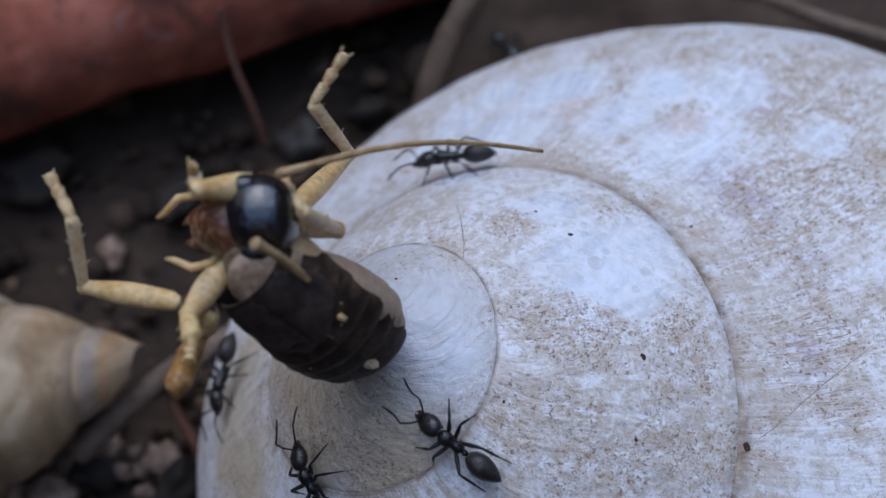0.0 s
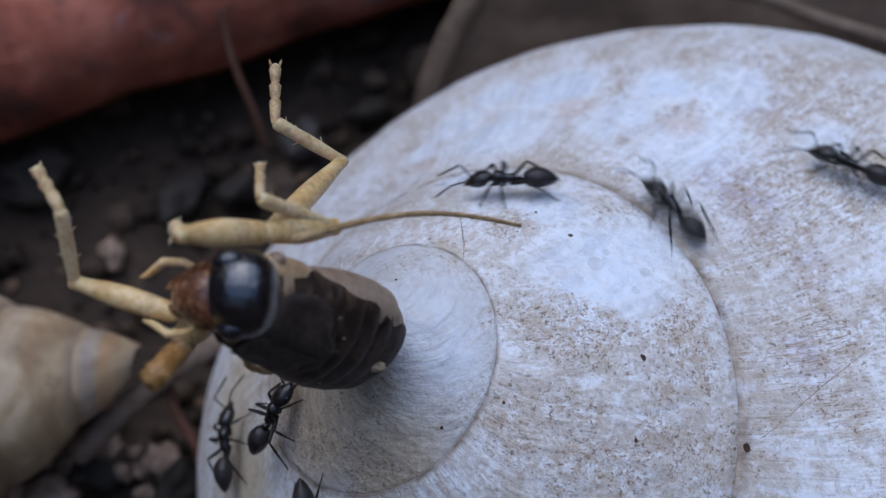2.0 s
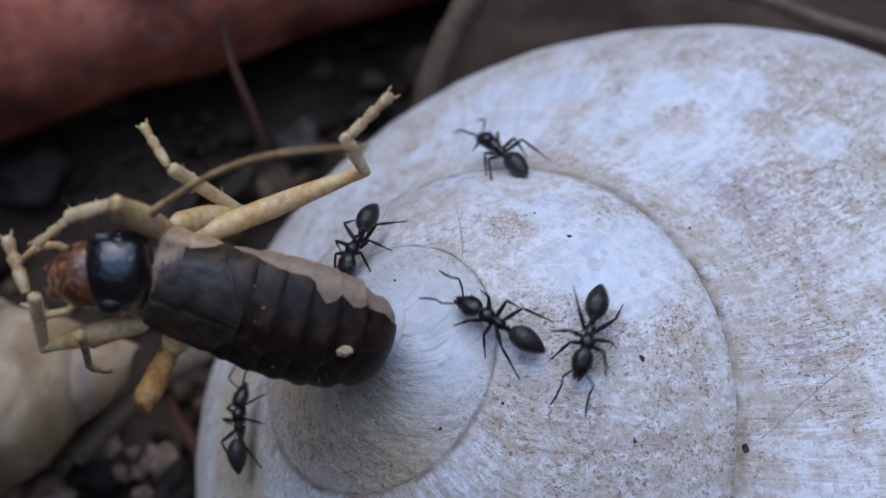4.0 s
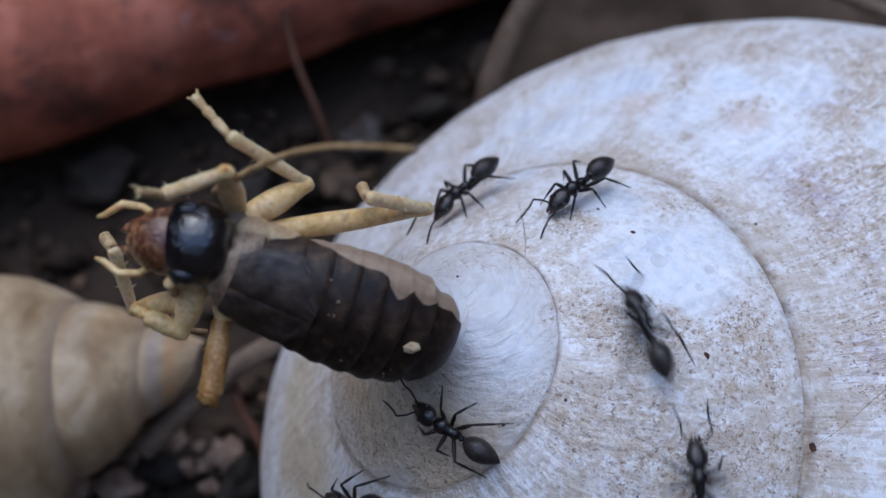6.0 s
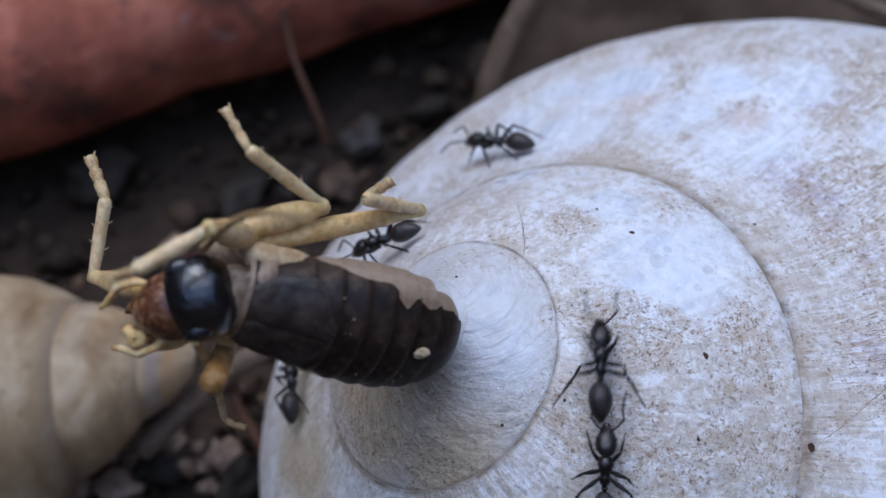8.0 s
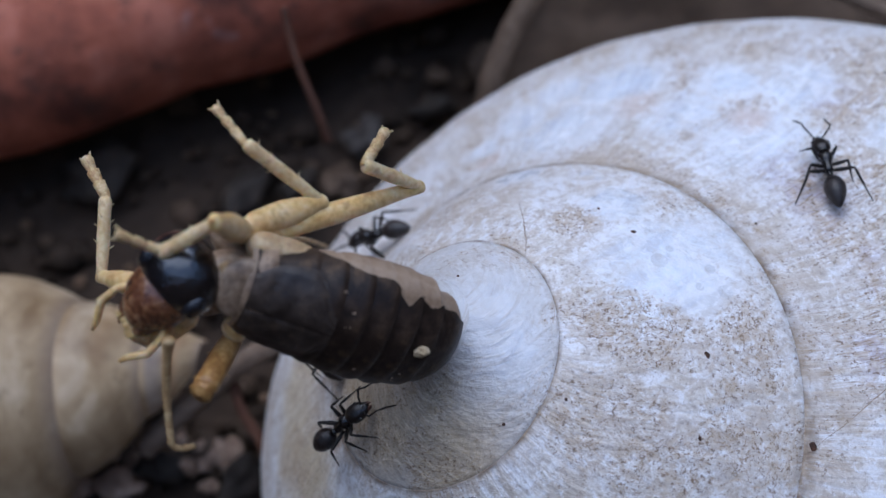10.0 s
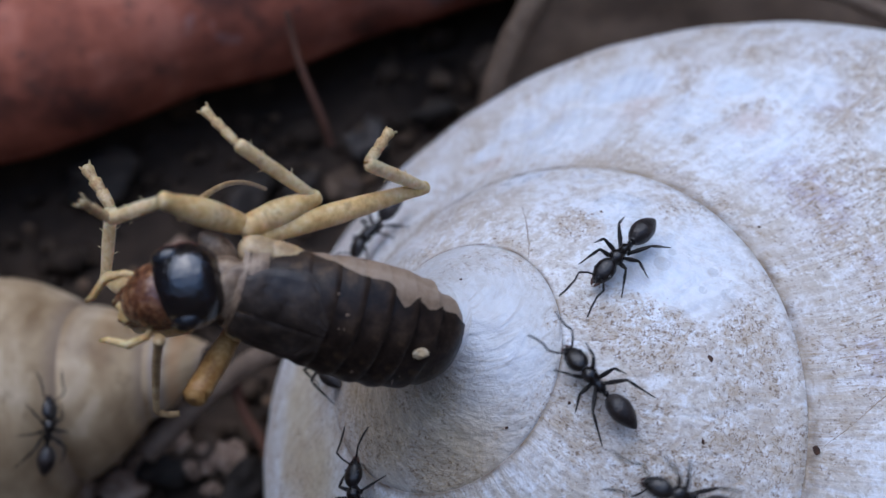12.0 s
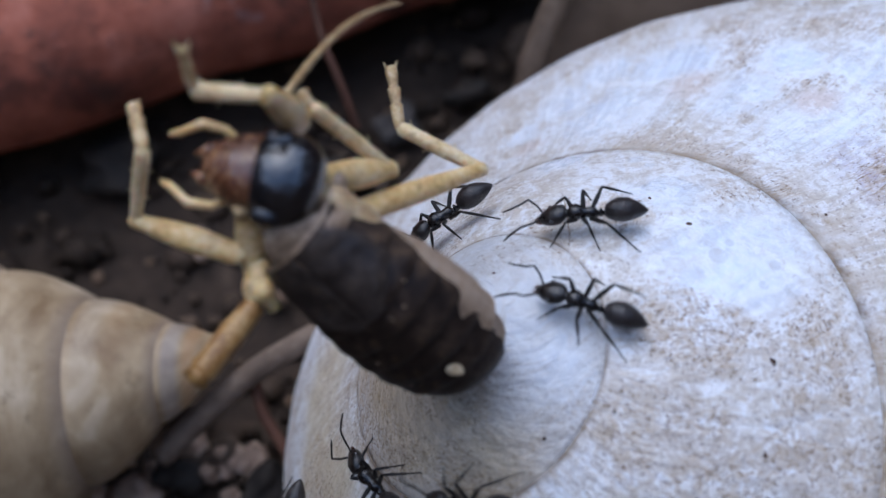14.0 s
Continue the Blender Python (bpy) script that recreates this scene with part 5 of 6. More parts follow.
    walk_leg('front_right', (
        (0.0, (-6.05, 2.21, 5.88), (-8.22, 2.01, 7.97), (-8.85, 2.54, 5.29), (-8.60, 2.89, 7.03)),
        (0.5, (-6.68, 1.50, 6.16), (-8.26, 0.86, 8.65), (-9.70, -0.66, 6.79), (-8.94, 1.39, 6.70)),
        (1.0, (-6.80, 1.12, 6.32), (-7.84, 0.68, 9.12), (-9.79, -0.91, 7.88), (-8.88, -0.69, 9.42)),
        (1.5, (-6.93, 0.89, 6.54), (-7.97, 0.10, 9.27), (-9.37, -0.86, 7.04), (-8.82, -0.46, 8.70)),
        (2.0, (-6.38, 0.60, 6.58), (-8.67, 0.51, 8.54), (-9.43, 0.85, 5.87), (-9.06, 0.43, 7.57)),
        (4.5, (-10.54, 0.85, 4.11), (-11.48, 1.77, 6.82), (-13.63, 1.03, 5.19), (-15.26, 0.42, 5.75)),
        (5.0, (-9.98, 1.06, 4.47), (-11.21, 2.27, 6.94), (-13.55, 1.23, 5.79), (-14.06, 2.01, 7.33)),
        (5.5, (-10.12, 1.16, 3.93), (-11.73, 2.83, 5.86), (-13.98, 1.78, 4.55), (-14.73, 2.59, 5.97)),
        (6.0, (-9.81, 1.48, 4.84), (-9.49, 2.54, 7.64), (-11.95, 1.83, 6.50), (-12.34, 1.85, 8.26)),
        (6.5, (-9.75, 1.69, 4.77), (-10.51, 2.55, 7.56), (-13.11, 1.47, 8.34), (-13.33, 0.77, 9.98)),
        (7.0, (-9.49, 1.71, 5.20), (-10.71, 2.93, 7.67), (-13.07, 2.17, 6.35), (-13.78, 3.14, 7.69)),
        (7.5, (-8.89, 0.92, 5.92), (-9.13, 1.05, 8.92), (-11.78, 0.21, 8.58), (-12.38, 0.65, 10.21)),
        (8.0, (-9.07, 0.35, 5.71), (-9.80, 0.61, 8.63), (-12.41, -0.97, 9.47), (-12.39, -1.02, 11.27)),
        (10.5, (-9.37, 0.63, 5.56), (-9.69, 0.91, 8.55), (-11.83, -0.08, 7.03), (-13.11, 0.69, 8.04)),
        (11.0, (-9.46, 0.73, 5.42), (-10.60, 0.97, 8.21), (-13.19, -0.08, 7.97), (-13.43, -0.81, 9.59)),
        (11.5, (-9.51, 0.73, 5.39), (-11.63, 1.48, 7.41), (-13.95, 0.77, 6.01), (-14.52, 1.32, 7.62)),
        (12.0, (-9.72, 0.96, 5.37), (-11.83, 1.69, 7.39), (-14.17, 1.09, 5.97), (-14.62, 1.63, 7.62)),
        (12.5, (-9.89, 1.13, 5.08), (-12.05, 2.06, 6.96), (-14.41, 1.42, 5.57), (-14.83, 2.72, 6.75)),
        (13.0, (-9.99, 1.50, 5.27), (-11.73, 2.36, 7.58), (-14.15, 1.56, 6.39), (-14.57, 2.74, 7.68)),
        (13.22, (-7.51, 4.73, 5.01), (-9.57, 5.01, 7.20), (-10.45, 5.64, 4.61), (-10.04, 6.40, 6.19)),
        (13.5, (-7.51, 4.73, 5.01), (-9.57, 5.01, 7.20), (-10.45, 5.64, 4.61), (-10.04, 6.40, 6.19)),
        (14.0, (-7.78, 3.76, 5.83), (-8.11, 4.22, 8.80), (-10.67, 4.54, 7.70), (-10.58, 5.55, 9.19)),
    ))
    walk_leg('mid_left', (
        (0.0, (-9.65, -1.82, 5.75), (-13.13, -1.38, 4.20), (-13.06, 1.11, 5.92), (-14.07, 2.61, 5.15)),
        (0.5, (-9.46, -2.01, 5.95), (-12.97, -1.10, 4.72), (-12.89, 1.29, 6.57), (-13.83, 2.87, 5.88)),
        (1.0, (-9.57, -1.98, 6.08), (-13.11, -1.24, 4.81), (-13.24, 1.38, 6.33), (-14.25, 2.92, 5.65)),
        (1.5, (-9.30, -2.10, 6.26), (-12.93, -1.15, 5.46), (-13.05, 1.42, 7.05), (-14.07, 2.93, 6.30)),
        (2.0, (-9.50, -2.16, 6.30), (-13.09, -1.16, 5.41), (-13.09, 1.36, 7.09), (-14.16, 2.81, 6.30)),
        (4.5, (-11.43, -2.73, 3.87), (-15.03, -3.88, 3.24), (-14.68, -1.99, 5.58), (-15.43, 0.22, 5.85)),
        (5.0, (-11.71, -2.73, 4.23), (-14.36, -3.45, 1.55), (-15.07, -2.28, 4.26), (-16.29, 0.23, 4.71)),
        (5.5, (-11.88, -2.53, 3.69), (-14.74, -3.12, 1.21), (-15.20, -2.20, 4.06), (-16.32, 0.85, 4.52)),
        (6.0, (-11.64, -1.92, 4.62), (-14.41, -2.43, 2.02), (-14.59, -0.06, 3.90), (-15.47, 0.37, 2.20)),
        (6.5, (-12.30, -2.24, 4.56), (-15.79, -2.86, 3.09), (-15.74, -0.17, 4.49), (-17.16, 1.19, 4.44)),
        (7.0, (-12.60, -1.66, 4.99), (-15.61, -1.26, 2.65), (-15.34, 1.78, 2.68), (-16.34, 3.22, 1.81)),
        (7.5, (-12.61, -1.80, 5.69), (-15.21, -1.31, 2.92), (-15.07, 1.61, 3.70), (-16.18, 3.17, 3.27)),
        (8.0, (-13.02, -1.51, 5.48), (-15.68, -1.14, 2.75), (-15.14, 1.84, 2.94), (-15.98, 3.45, 2.19)),
        (10.5, (-12.70, -1.51, 5.37), (-15.41, -1.17, 2.67), (-15.27, 1.86, 2.75), (-16.37, 3.36, 2.11)),
        (11.0, (-13.34, -1.52, 5.19), (-15.56, -1.18, 2.08), (-15.08, 1.58, 3.22), (-16.11, 3.17, 2.68)),
        (11.5, (-13.50, -1.52, 5.16), (-15.63, -1.19, 2.00), (-14.99, 1.48, 3.29), (-15.93, 3.15, 2.89)),
        (12.0, (-13.50, -1.44, 5.13), (-15.64, -1.06, 1.97), (-15.00, 1.60, 3.28), (-16.12, 3.14, 2.79)),
        (12.5, (-13.70, -1.65, 4.85), (-15.86, -1.44, 1.68), (-15.30, 1.37, 2.69), (-16.34, 2.99, 2.34)),
        (13.0, (-13.59, -1.58, 5.04), (-15.83, -1.21, 1.95), (-15.22, 1.54, 3.08), (-16.37, 3.08, 2.66)),
        (13.22, (-10.04, -0.04, 4.95), (-13.66, 1.04, 4.30), (-12.75, 3.06, 6.36), (-13.54, 4.53, 5.32)),
        (13.5, (-10.04, -0.04, 4.95), (-13.66, 1.04, 4.30), (-12.75, 3.06, 6.36), (-13.54, 4.53, 5.32)),
        (14.0, (-9.99, -0.41, 5.62), (-13.52, 0.65, 4.58), (-12.64, 2.84, 6.48), (-13.31, 4.35, 5.41)),
    ))
    walk_leg('hind_left', (
        (0.0, (-8.29, -2.38, 5.59), (-8.80, -3.03, 4.82), (-9.09, -4.63, 7.02), (-9.28, -4.74, 7.21)),
        (0.5, (-8.25, -2.48, 5.70), (-8.78, -3.22, 5.05), (-9.19, -4.23, 7.55), (-9.29, -4.36, 7.80)),
        (1.0, (-8.38, -2.35, 5.80), (-9.05, -3.18, 5.42), (-9.46, -4.23, 7.91), (-9.59, -4.30, 8.17)),
        (1.5, (-8.32, -2.27, 5.93), (-8.89, -3.19, 5.60), (-9.38, -4.08, 8.13), (-9.51, -4.17, 8.38)),
        (2.0, (-8.42, -2.43, 5.96), (-9.09, -3.25, 5.58), (-9.62, -4.24, 8.07), (-9.75, -4.37, 8.30)),
        (4.5, (-9.83, -3.12, 3.58), (-10.27, -3.81, 2.81), (-10.50, -5.42, 5.00), (-10.62, -5.51, 5.25)),
        (5.0, (-9.88, -2.49, 3.94), (-10.27, -3.17, 3.14), (-10.84, -5.29, 4.76), (-10.99, -5.47, 4.95)),
        (5.5, (-10.13, -2.54, 3.41), (-10.58, -3.23, 2.64), (-11.16, -5.38, 4.22), (-11.28, -5.56, 4.42)),
        (6.0, (-10.13, -1.72, 4.36), (-10.44, -2.78, 4.11), (-10.81, -5.75, 4.57), (-10.92, -5.82, 4.84)),
        (6.5, (-9.85, -2.25, 4.31), (-10.25, -3.21, 3.89), (-10.76, -5.58, 5.15), (-10.83, -5.65, 5.43)),
        (7.0, (-9.90, -2.29, 4.75), (-10.22, -3.25, 4.25), (-10.44, -5.29, 6.06), (-10.50, -5.42, 6.32)),
        (7.5, (-9.81, -2.72, 5.42), (-10.16, -3.58, 4.78), (-10.42, -4.96, 7.12), (-10.61, -5.08, 7.32)),
        (8.0, (-9.90, -2.91, 5.20), (-10.17, -3.68, 4.43), (-10.06, -4.71, 6.95), (-10.16, -4.93, 7.13)),
        (10.5, (-9.67, -2.74, 5.13), (-10.07, -3.31, 4.25), (-10.84, -5.03, 6.23), (-10.94, -5.16, 6.47)),
        (11.0, (-9.68, -2.75, 4.91), (-10.17, -3.33, 4.08), (-10.95, -5.05, 6.04), (-11.05, -5.18, 6.29)),
        (11.5, (-9.73, -2.75, 4.88), (-10.22, -3.33, 4.05), (-11.00, -5.06, 6.01), (-11.10, -5.19, 6.26)),
        (12.0, (-9.73, -2.63, 4.85), (-10.23, -3.20, 4.02), (-11.05, -5.10, 5.80), (-11.11, -5.23, 6.06)),
        (12.5, (-9.90, -2.59, 4.57), (-10.37, -3.16, 3.72), (-11.07, -5.24, 5.34), (-11.23, -5.38, 5.55)),
        (13.0, (-10.01, -2.68, 4.76), (-10.37, -3.54, 4.11), (-10.90, -5.11, 6.28), (-11.01, -5.22, 6.53)),
        (13.22, (-9.40, -1.05, 4.89), (-9.41, -2.00, 4.29), (-11.23, -4.52, 5.09), (-11.35, -4.64, 5.33)),
        (13.5, (-9.40, -1.05, 4.89), (-9.41, -2.00, 4.29), (-11.23, -4.52, 5.09), (-11.35, -4.64, 5.33)),
        (14.0, (-9.17, -1.00, 5.36), (-9.33, -2.17, 5.46), (-11.03, -4.41, 6.20), (-11.12, -4.56, 6.44)),
    ))
    walk_leg('front_left', (
        (0.0, (-7.64, -0.58, 5.88), (-8.95, -2.35, 6.25), (-8.53, -3.05, 7.38), (-8.61, -3.82, 7.46)),
        (0.5, (-7.67, -1.17, 6.16), (-9.23, -2.40, 5.30), (-8.75, -3.34, 6.21), (-8.91, -3.96, 5.89)),
        (1.0, (-7.79, -1.34, 6.32), (-9.23, -2.77, 5.55), (-8.79, -3.91, 6.22), (-9.09, -4.35, 5.74)),
        (1.5, (-7.72, -1.66, 6.54), (-8.91, -3.10, 5.46), (-8.79, -4.50, 5.57), (-9.21, -4.65, 5.01)),
        (2.0, (-8.10, -1.91, 6.58), (-9.37, -2.98, 5.18), (-9.11, -3.48, 6.46), (-9.57, -3.91, 6.12)),
        (4.5, (-10.96, -2.05, 4.11), (-12.28, -2.87, 2.60), (-13.86, -2.95, 3.07), (-14.53, -3.17, 2.96)),
        (5.0, (-11.02, -2.26, 4.47), (-12.86, -3.24, 3.87), (-13.10, -3.04, 5.23), (-13.78, -3.06, 5.02)),
        (5.5, (-11.18, -2.09, 3.93), (-13.17, -2.80, 4.43), (-13.18, -2.82, 5.82), (-13.86, -2.73, 5.62)),
        (6.0, (-11.17, -1.30, 4.84), (-11.97, -3.20, 4.17), (-13.63, -2.24, 4.62), (-14.02, -2.16, 4.03)),
        (6.5, (-11.41, -1.40, 4.77), (-12.34, -2.62, 3.24), (-11.97, -3.51, 4.25), (-12.04, -3.67, 3.56)),
        (7.0, (-11.14, -1.35, 5.20), (-12.31, -2.65, 3.92), (-12.20, -3.40, 5.09), (-12.48, -3.56, 4.45)),
        (7.5, (-10.11, -2.49, 5.92), (-10.20, -4.22, 4.61), (-10.78, -4.93, 5.66), (-11.13, -5.20, 5.09)),
        (8.0, (-11.11, -2.88, 5.71), (-12.99, -3.55, 4.87), (-13.00, -3.25, 6.23), (-13.45, -2.98, 5.75)),
        (10.5, (-11.42, -2.51, 5.56), (-13.14, -3.40, 4.59), (-13.38, -2.90, 5.87), (-13.76, -2.09, 5.95)),
        (11.0, (-11.52, -2.73, 5.42), (-13.45, -3.00, 4.47), (-13.57, -2.51, 5.77), (-14.05, -2.01, 5.57)),
        (11.5, (-11.57, -2.73, 5.39), (-13.57, -2.89, 4.57), (-13.58, -2.40, 5.88), (-13.99, -1.91, 5.56)),
        (12.0, (-11.57, -2.61, 5.37), (-13.57, -2.76, 4.55), (-13.59, -2.28, 5.86), (-14.00, -1.79, 5.54)),
        (12.5, (-11.55, -2.36, 5.08), (-12.80, -3.29, 3.57), (-12.64, -2.99, 4.92), (-13.17, -2.70, 4.54)),
        (13.0, (-11.40, -2.06, 5.27), (-12.47, -2.97, 3.61), (-10.68, -3.61, 3.24), (-10.39, -3.86, 2.64)),
        (13.22, (-9.47, 1.90, 5.01), (-9.55, -0.68, 5.07), (-9.03, -1.47, 6.10), (-8.68, -2.09, 6.05)),
        (13.5, (-9.47, 1.90, 5.01), (-9.55, -0.68, 5.07), (-9.03, -1.47, 6.10), (-8.68, -2.09, 6.05)),
        (14.0, (-9.42, 0.81, 5.83), (-9.44, -1.19, 5.00), (-8.81, -1.69, 6.14), (-8.65, -2.16, 5.62)),
    ))
    walk(bits['antenna_long'], [(t, bone(a, b, (0.0, 1.0, 0.35))) for t, a, b in (
        (0.0, (-5.69, 2.54, 7.05), (3.83, 3.77, 1.69)),
        (0.5, (-5.91, 1.27, 7.41), (3.32, 2.21, 1.51)),
        (1.0, (-5.65, 0.13, 7.61), (3.77, -1.25, 2.09)),
        (1.5, (-5.01, 0.10, 7.87), (2.98, -0.32, 0.33)),
        (2.0, (-5.01, 0.33, 7.91), (3.04, 0.95, 0.44)),
        (3.2, (-8.30, 0.90, 6.60), (2.00, 4.00, 8.00)),
        (4.5, (-11.56, 1.39, 5.39), (-4.83, 3.02, 13.93)),
        (5.0, (-12.64, 1.07, 5.75), (-5.71, 4.30, 13.66)),
        (5.5, (-12.74, 0.99, 5.21), (-5.17, 3.82, 12.67)),
        (6.0, (-10.24, 1.94, 6.10), (-2.57, 2.80, 13.94)),
        (6.5, (-10.08, 2.14, 6.02), (-2.66, 2.38, 14.13)),
        (7.0, (-9.62, 2.26, 6.45), (-2.18, 3.67, 14.43)),
        (7.5, (-9.03, 0.21, 7.19), (-3.80, 0.99, 16.84)),
        (8.0, (-10.39, -0.05, 6.99), (-5.01, 0.65, 16.56)),
        (9.2, (-10.10, -0.40, 6.90), (-1.20, 5.00, 5.50)),
        (10.5, (-9.70, -0.87, 6.80), (-10.66, -2.31, -4.06)),
        (11.0, (-11.18, 0.81, 6.70), (-11.27, 2.12, -4.22)),
        (11.5, (-11.43, 1.01, 6.67), (-10.82, 2.37, -4.22)),
        (12.0, (-11.44, 1.13, 6.65), (-10.57, 2.64, -4.21)),
        (12.5, (-11.42, 0.86, 6.36), (-9.85, 2.89, -4.34)),
        (13.0, (-11.25, 1.07, 6.55), (-9.75, 3.02, -4.17)),
        (13.22, (-7.49, 4.91, 6.07), (2.24, 4.31, 0.97)),
        (13.5, (-7.49, 4.91, 6.07), (2.24, 4.31, 0.97)),
        (14.0, (-8.23, 4.07, 7.10), (-5.61, 9.03, -2.37)),
    )])
    walk(bits['antenna_short'], [(t, bone(a, b, (0.0, 1.0, 0.35))) for t, a, b in (
        (0.0, (-6.17, 0.20, 9.00), (-3.92, -2.50, 5.20)),
        (0.5, (-6.83, -1.23, 8.60), (-5.92, -4.80, 4.80)),
        (1.0, (-6.98, -2.25, 7.61), (-6.99, -6.94, 5.13)),
        (1.5, (-7.10, -2.46, 7.87), (-7.60, -4.54, 3.03)),
        (2.0, (-7.28, -2.80, 7.91), (-7.19, -4.72, 2.97)),
        (4.5, (-13.37, -3.00, 5.39), (-14.88, -5.05, 0.74)),
        (5.0, (-13.25, -3.01, 5.75), (-15.10, -5.51, 1.46)),
        (5.5, (-13.57, -3.06, 5.21), (-14.95, -5.41, 0.67)),
        (6.0, (-11.86, -1.26, 6.10), (-12.47, -3.61, 1.39)),
        (6.5, (-11.91, -1.46, 6.02), (-12.97, -3.62, 1.30)),
        (7.0, (-11.83, -1.31, 6.45), (-12.45, -3.66, 1.73)),
        (7.5, (-10.01, -3.00, 7.19), (-10.43, -5.69, 2.64)),
        (8.0, (-10.69, -3.18, 6.99), (-10.34, -7.06, 3.39)),
        (10.5, (-11.90, -3.23, 6.80), (-12.37, -8.05, 4.65)),
        (11.0, (-12.19, -3.24, 6.70), (-12.26, -7.51, 3.55)),
        (11.5, (-12.24, -3.25, 6.67), (-13.32, -7.14, 3.25)),
        (12.0, (-12.20, -3.13, 6.65), (-13.34, -6.73, 2.93)),
        (12.5, (-12.23, -2.99, 6.36), (-13.03, -5.82, 1.95)),
        (13.0, (-11.94, -2.20, 6.55), (-12.48, -5.48, 2.42)),
        (13.22, (-9.40, 2.38, 6.07), (-9.81, -1.32, 2.29)),
        (13.5, (-9.40, 2.38, 6.07), (-9.81, -1.32, 2.29)),
        (14.0, (-9.38, 0.96, 7.10), (-10.28, -1.08, 2.28)),
    )])
    walk_ant(ants[0], (
        (0.00, -0.99, 3.41, 1.67, 3.63), (0.30, -3.98, 2.39, -1.95, 2.95), (0.50, -3.90, 2.17, -1.49, 3.29), (0.70, -2.19, 3.19, -1.17, 2.74),
        (0.90, -0.92, 4.66, -1.38, 3.65), (1.00, 0.78, 5.23, -1.52, 3.09), (1.20, 2.26, 5.60, 0.23, 4.47), (1.50, 5.21, 7.00, 2.28, 5.27),
        (1.80, 7.80, 6.40, 4.98, 5.95), (2.00, 15.02, 4.00, 17.50, 2.76), (2.30, 19.37, 1.38, 17.56, 2.73), (3.80, 16.20, 9.55, 18.46, 8.65),
        (4.10, 12.37, 9.56, 14.40, 9.33), (4.30, 11.06, 9.34, 11.05, 7.99), (4.40, 10.64, 11.33, 10.75, 9.30), (4.70, 5.05, 10.82, 7.30, 11.04),
        (4.80, 3.24, 7.00, 3.57, 8.80), (4.90, 2.73, 3.62, 2.73, 5.20), (5.00, 4.54, 0.25, 3.98, 2.49), (5.20, 9.93, 2.03, 8.16, 1.36),
        (5.35, 15.64, 1.34, 13.45, 1.13), (5.60, 17.63, -10.17, 17.63, -7.96), (5.80, 11.19, -11.62, 12.94, -11.59),
        (5.90, 7.93, -11.00, 8.15, -12.57), (6.00, 7.64, -8.79, 7.75, -10.35), (6.10, 7.41, -7.22, 7.52, -8.79), (6.25, 4.85, -6.12, 6.85, -7.23),
        (6.40, 1.71, -6.03, 4.84, -5.67), (6.50, -0.54, -7.73, 3.05, -6.58), (6.70, 0.12, -9.33, 0.79, -10.45), (6.90, 0.89, -6.87, 1.90, -9.34),
        (7.00, 1.10, -6.21, 2.78, -9.12), (7.30, 1.47, -3.26, 2.03, -6.18), (7.50, 0.92, -4.14, 3.16, -6.94), (7.80, 0.85, -4.80, 2.64, -6.92),
        (8.00, 3.90, -3.09, 3.79, -6.45), (8.10, 5.57, 0.39, 4.68, -2.75), (8.20, 7.17, 3.75, 7.17, 1.73), (9.20, 13.48, 5.26, 12.39, 3.49),
        (10.30, 12.13, 3.80, 12.90, 1.36), (10.50, 8.94, 4.49, 11.58, 2.69), (10.70, 7.03, 3.60, 9.90, 3.70), (11.00, 6.55, 2.37, 9.97, 3.48),
        (11.40, 7.06, 0.92, 8.50, 2.59), (11.50, 7.05, 0.80, 8.27, 2.14), (11.80, 4.17, -0.79, 6.61, 0.77), (12.00, 3.50, -1.08, 5.61, 0.94),
        (12.20, 2.44, -0.33, 5.34, 1.01), (12.50, 2.27, 0.23, 5.50, 0.90), (13.00, 1.04, -0.09, 4.61, 0.78), (13.50, 0.38, -0.14, 4.11, 0.87),
        (14.00, -0.44, 0.82, 3.46, 1.07),
    ), 0.0)
    walk_ant(ants[1], (
        (0.00, -0.77, -6.86, 1.76, -8.82), (0.50, -0.52, -5.05, 1.51, -7.64), (0.80, -1.39, -5.83, 0.98, -7.86), (1.00, -1.93, -6.95, 0.89, -8.75),
        (1.20, -5.30, -7.82, -3.04, -8.15), (1.40, -8.21, -8.68, -6.41, -8.23), (1.60, -9.11, -8.01, -8.66, -9.81),
        (2.00, -8.55, -5.92, -8.55, -9.53), (2.10, -9.08, -5.82, -8.97, -8.30), (3.00, -9.06, -4.46, -8.83, -6.26),
        (4.00, -7.93, -5.78, -7.93, -8.04), (4.30, -8.16, -6.67, -7.71, -8.03), (4.50, -9.01, -8.78, -7.65, -7.88),
        (5.00, -7.99, -9.05, -6.17, -7.90), (5.50, -6.64, -9.74, -4.81, -9.27), (5.80, -6.27, -10.01, -4.68, -9.32),
        (6.10, -7.55, -10.51, -5.27, -10.49), (6.40, -9.40, -5.98, -8.94, -7.34), (6.50, -9.17, -3.93, -9.29, -5.53),
        (7.00, -7.96, -4.68, -6.25, -5.12), (7.40, -8.27, -4.87, -7.58, -6.68), (7.50, -8.49, -4.63, -7.23, -6.67),
        (8.00, -8.42, -4.60, -8.30, -6.08), (8.20, -8.53, -4.37, -8.42, -5.74), (9.50, -7.54, -3.71, -6.63, -4.61),
        (11.00, -7.64, -3.72, -6.73, -4.63), (12.00, -7.69, -4.04, -7.00, -4.72), (12.20, -8.08, -5.79, -7.92, -4.42),
        (12.50, -8.72, -7.74, -8.08, -4.89), (13.00, -9.72, -10.58, -9.61, -9.02), (13.50, -9.39, -11.13, -9.17, -9.84),
        (14.00, -9.37, -11.28, -9.15, -9.99),
    ), 1.3)
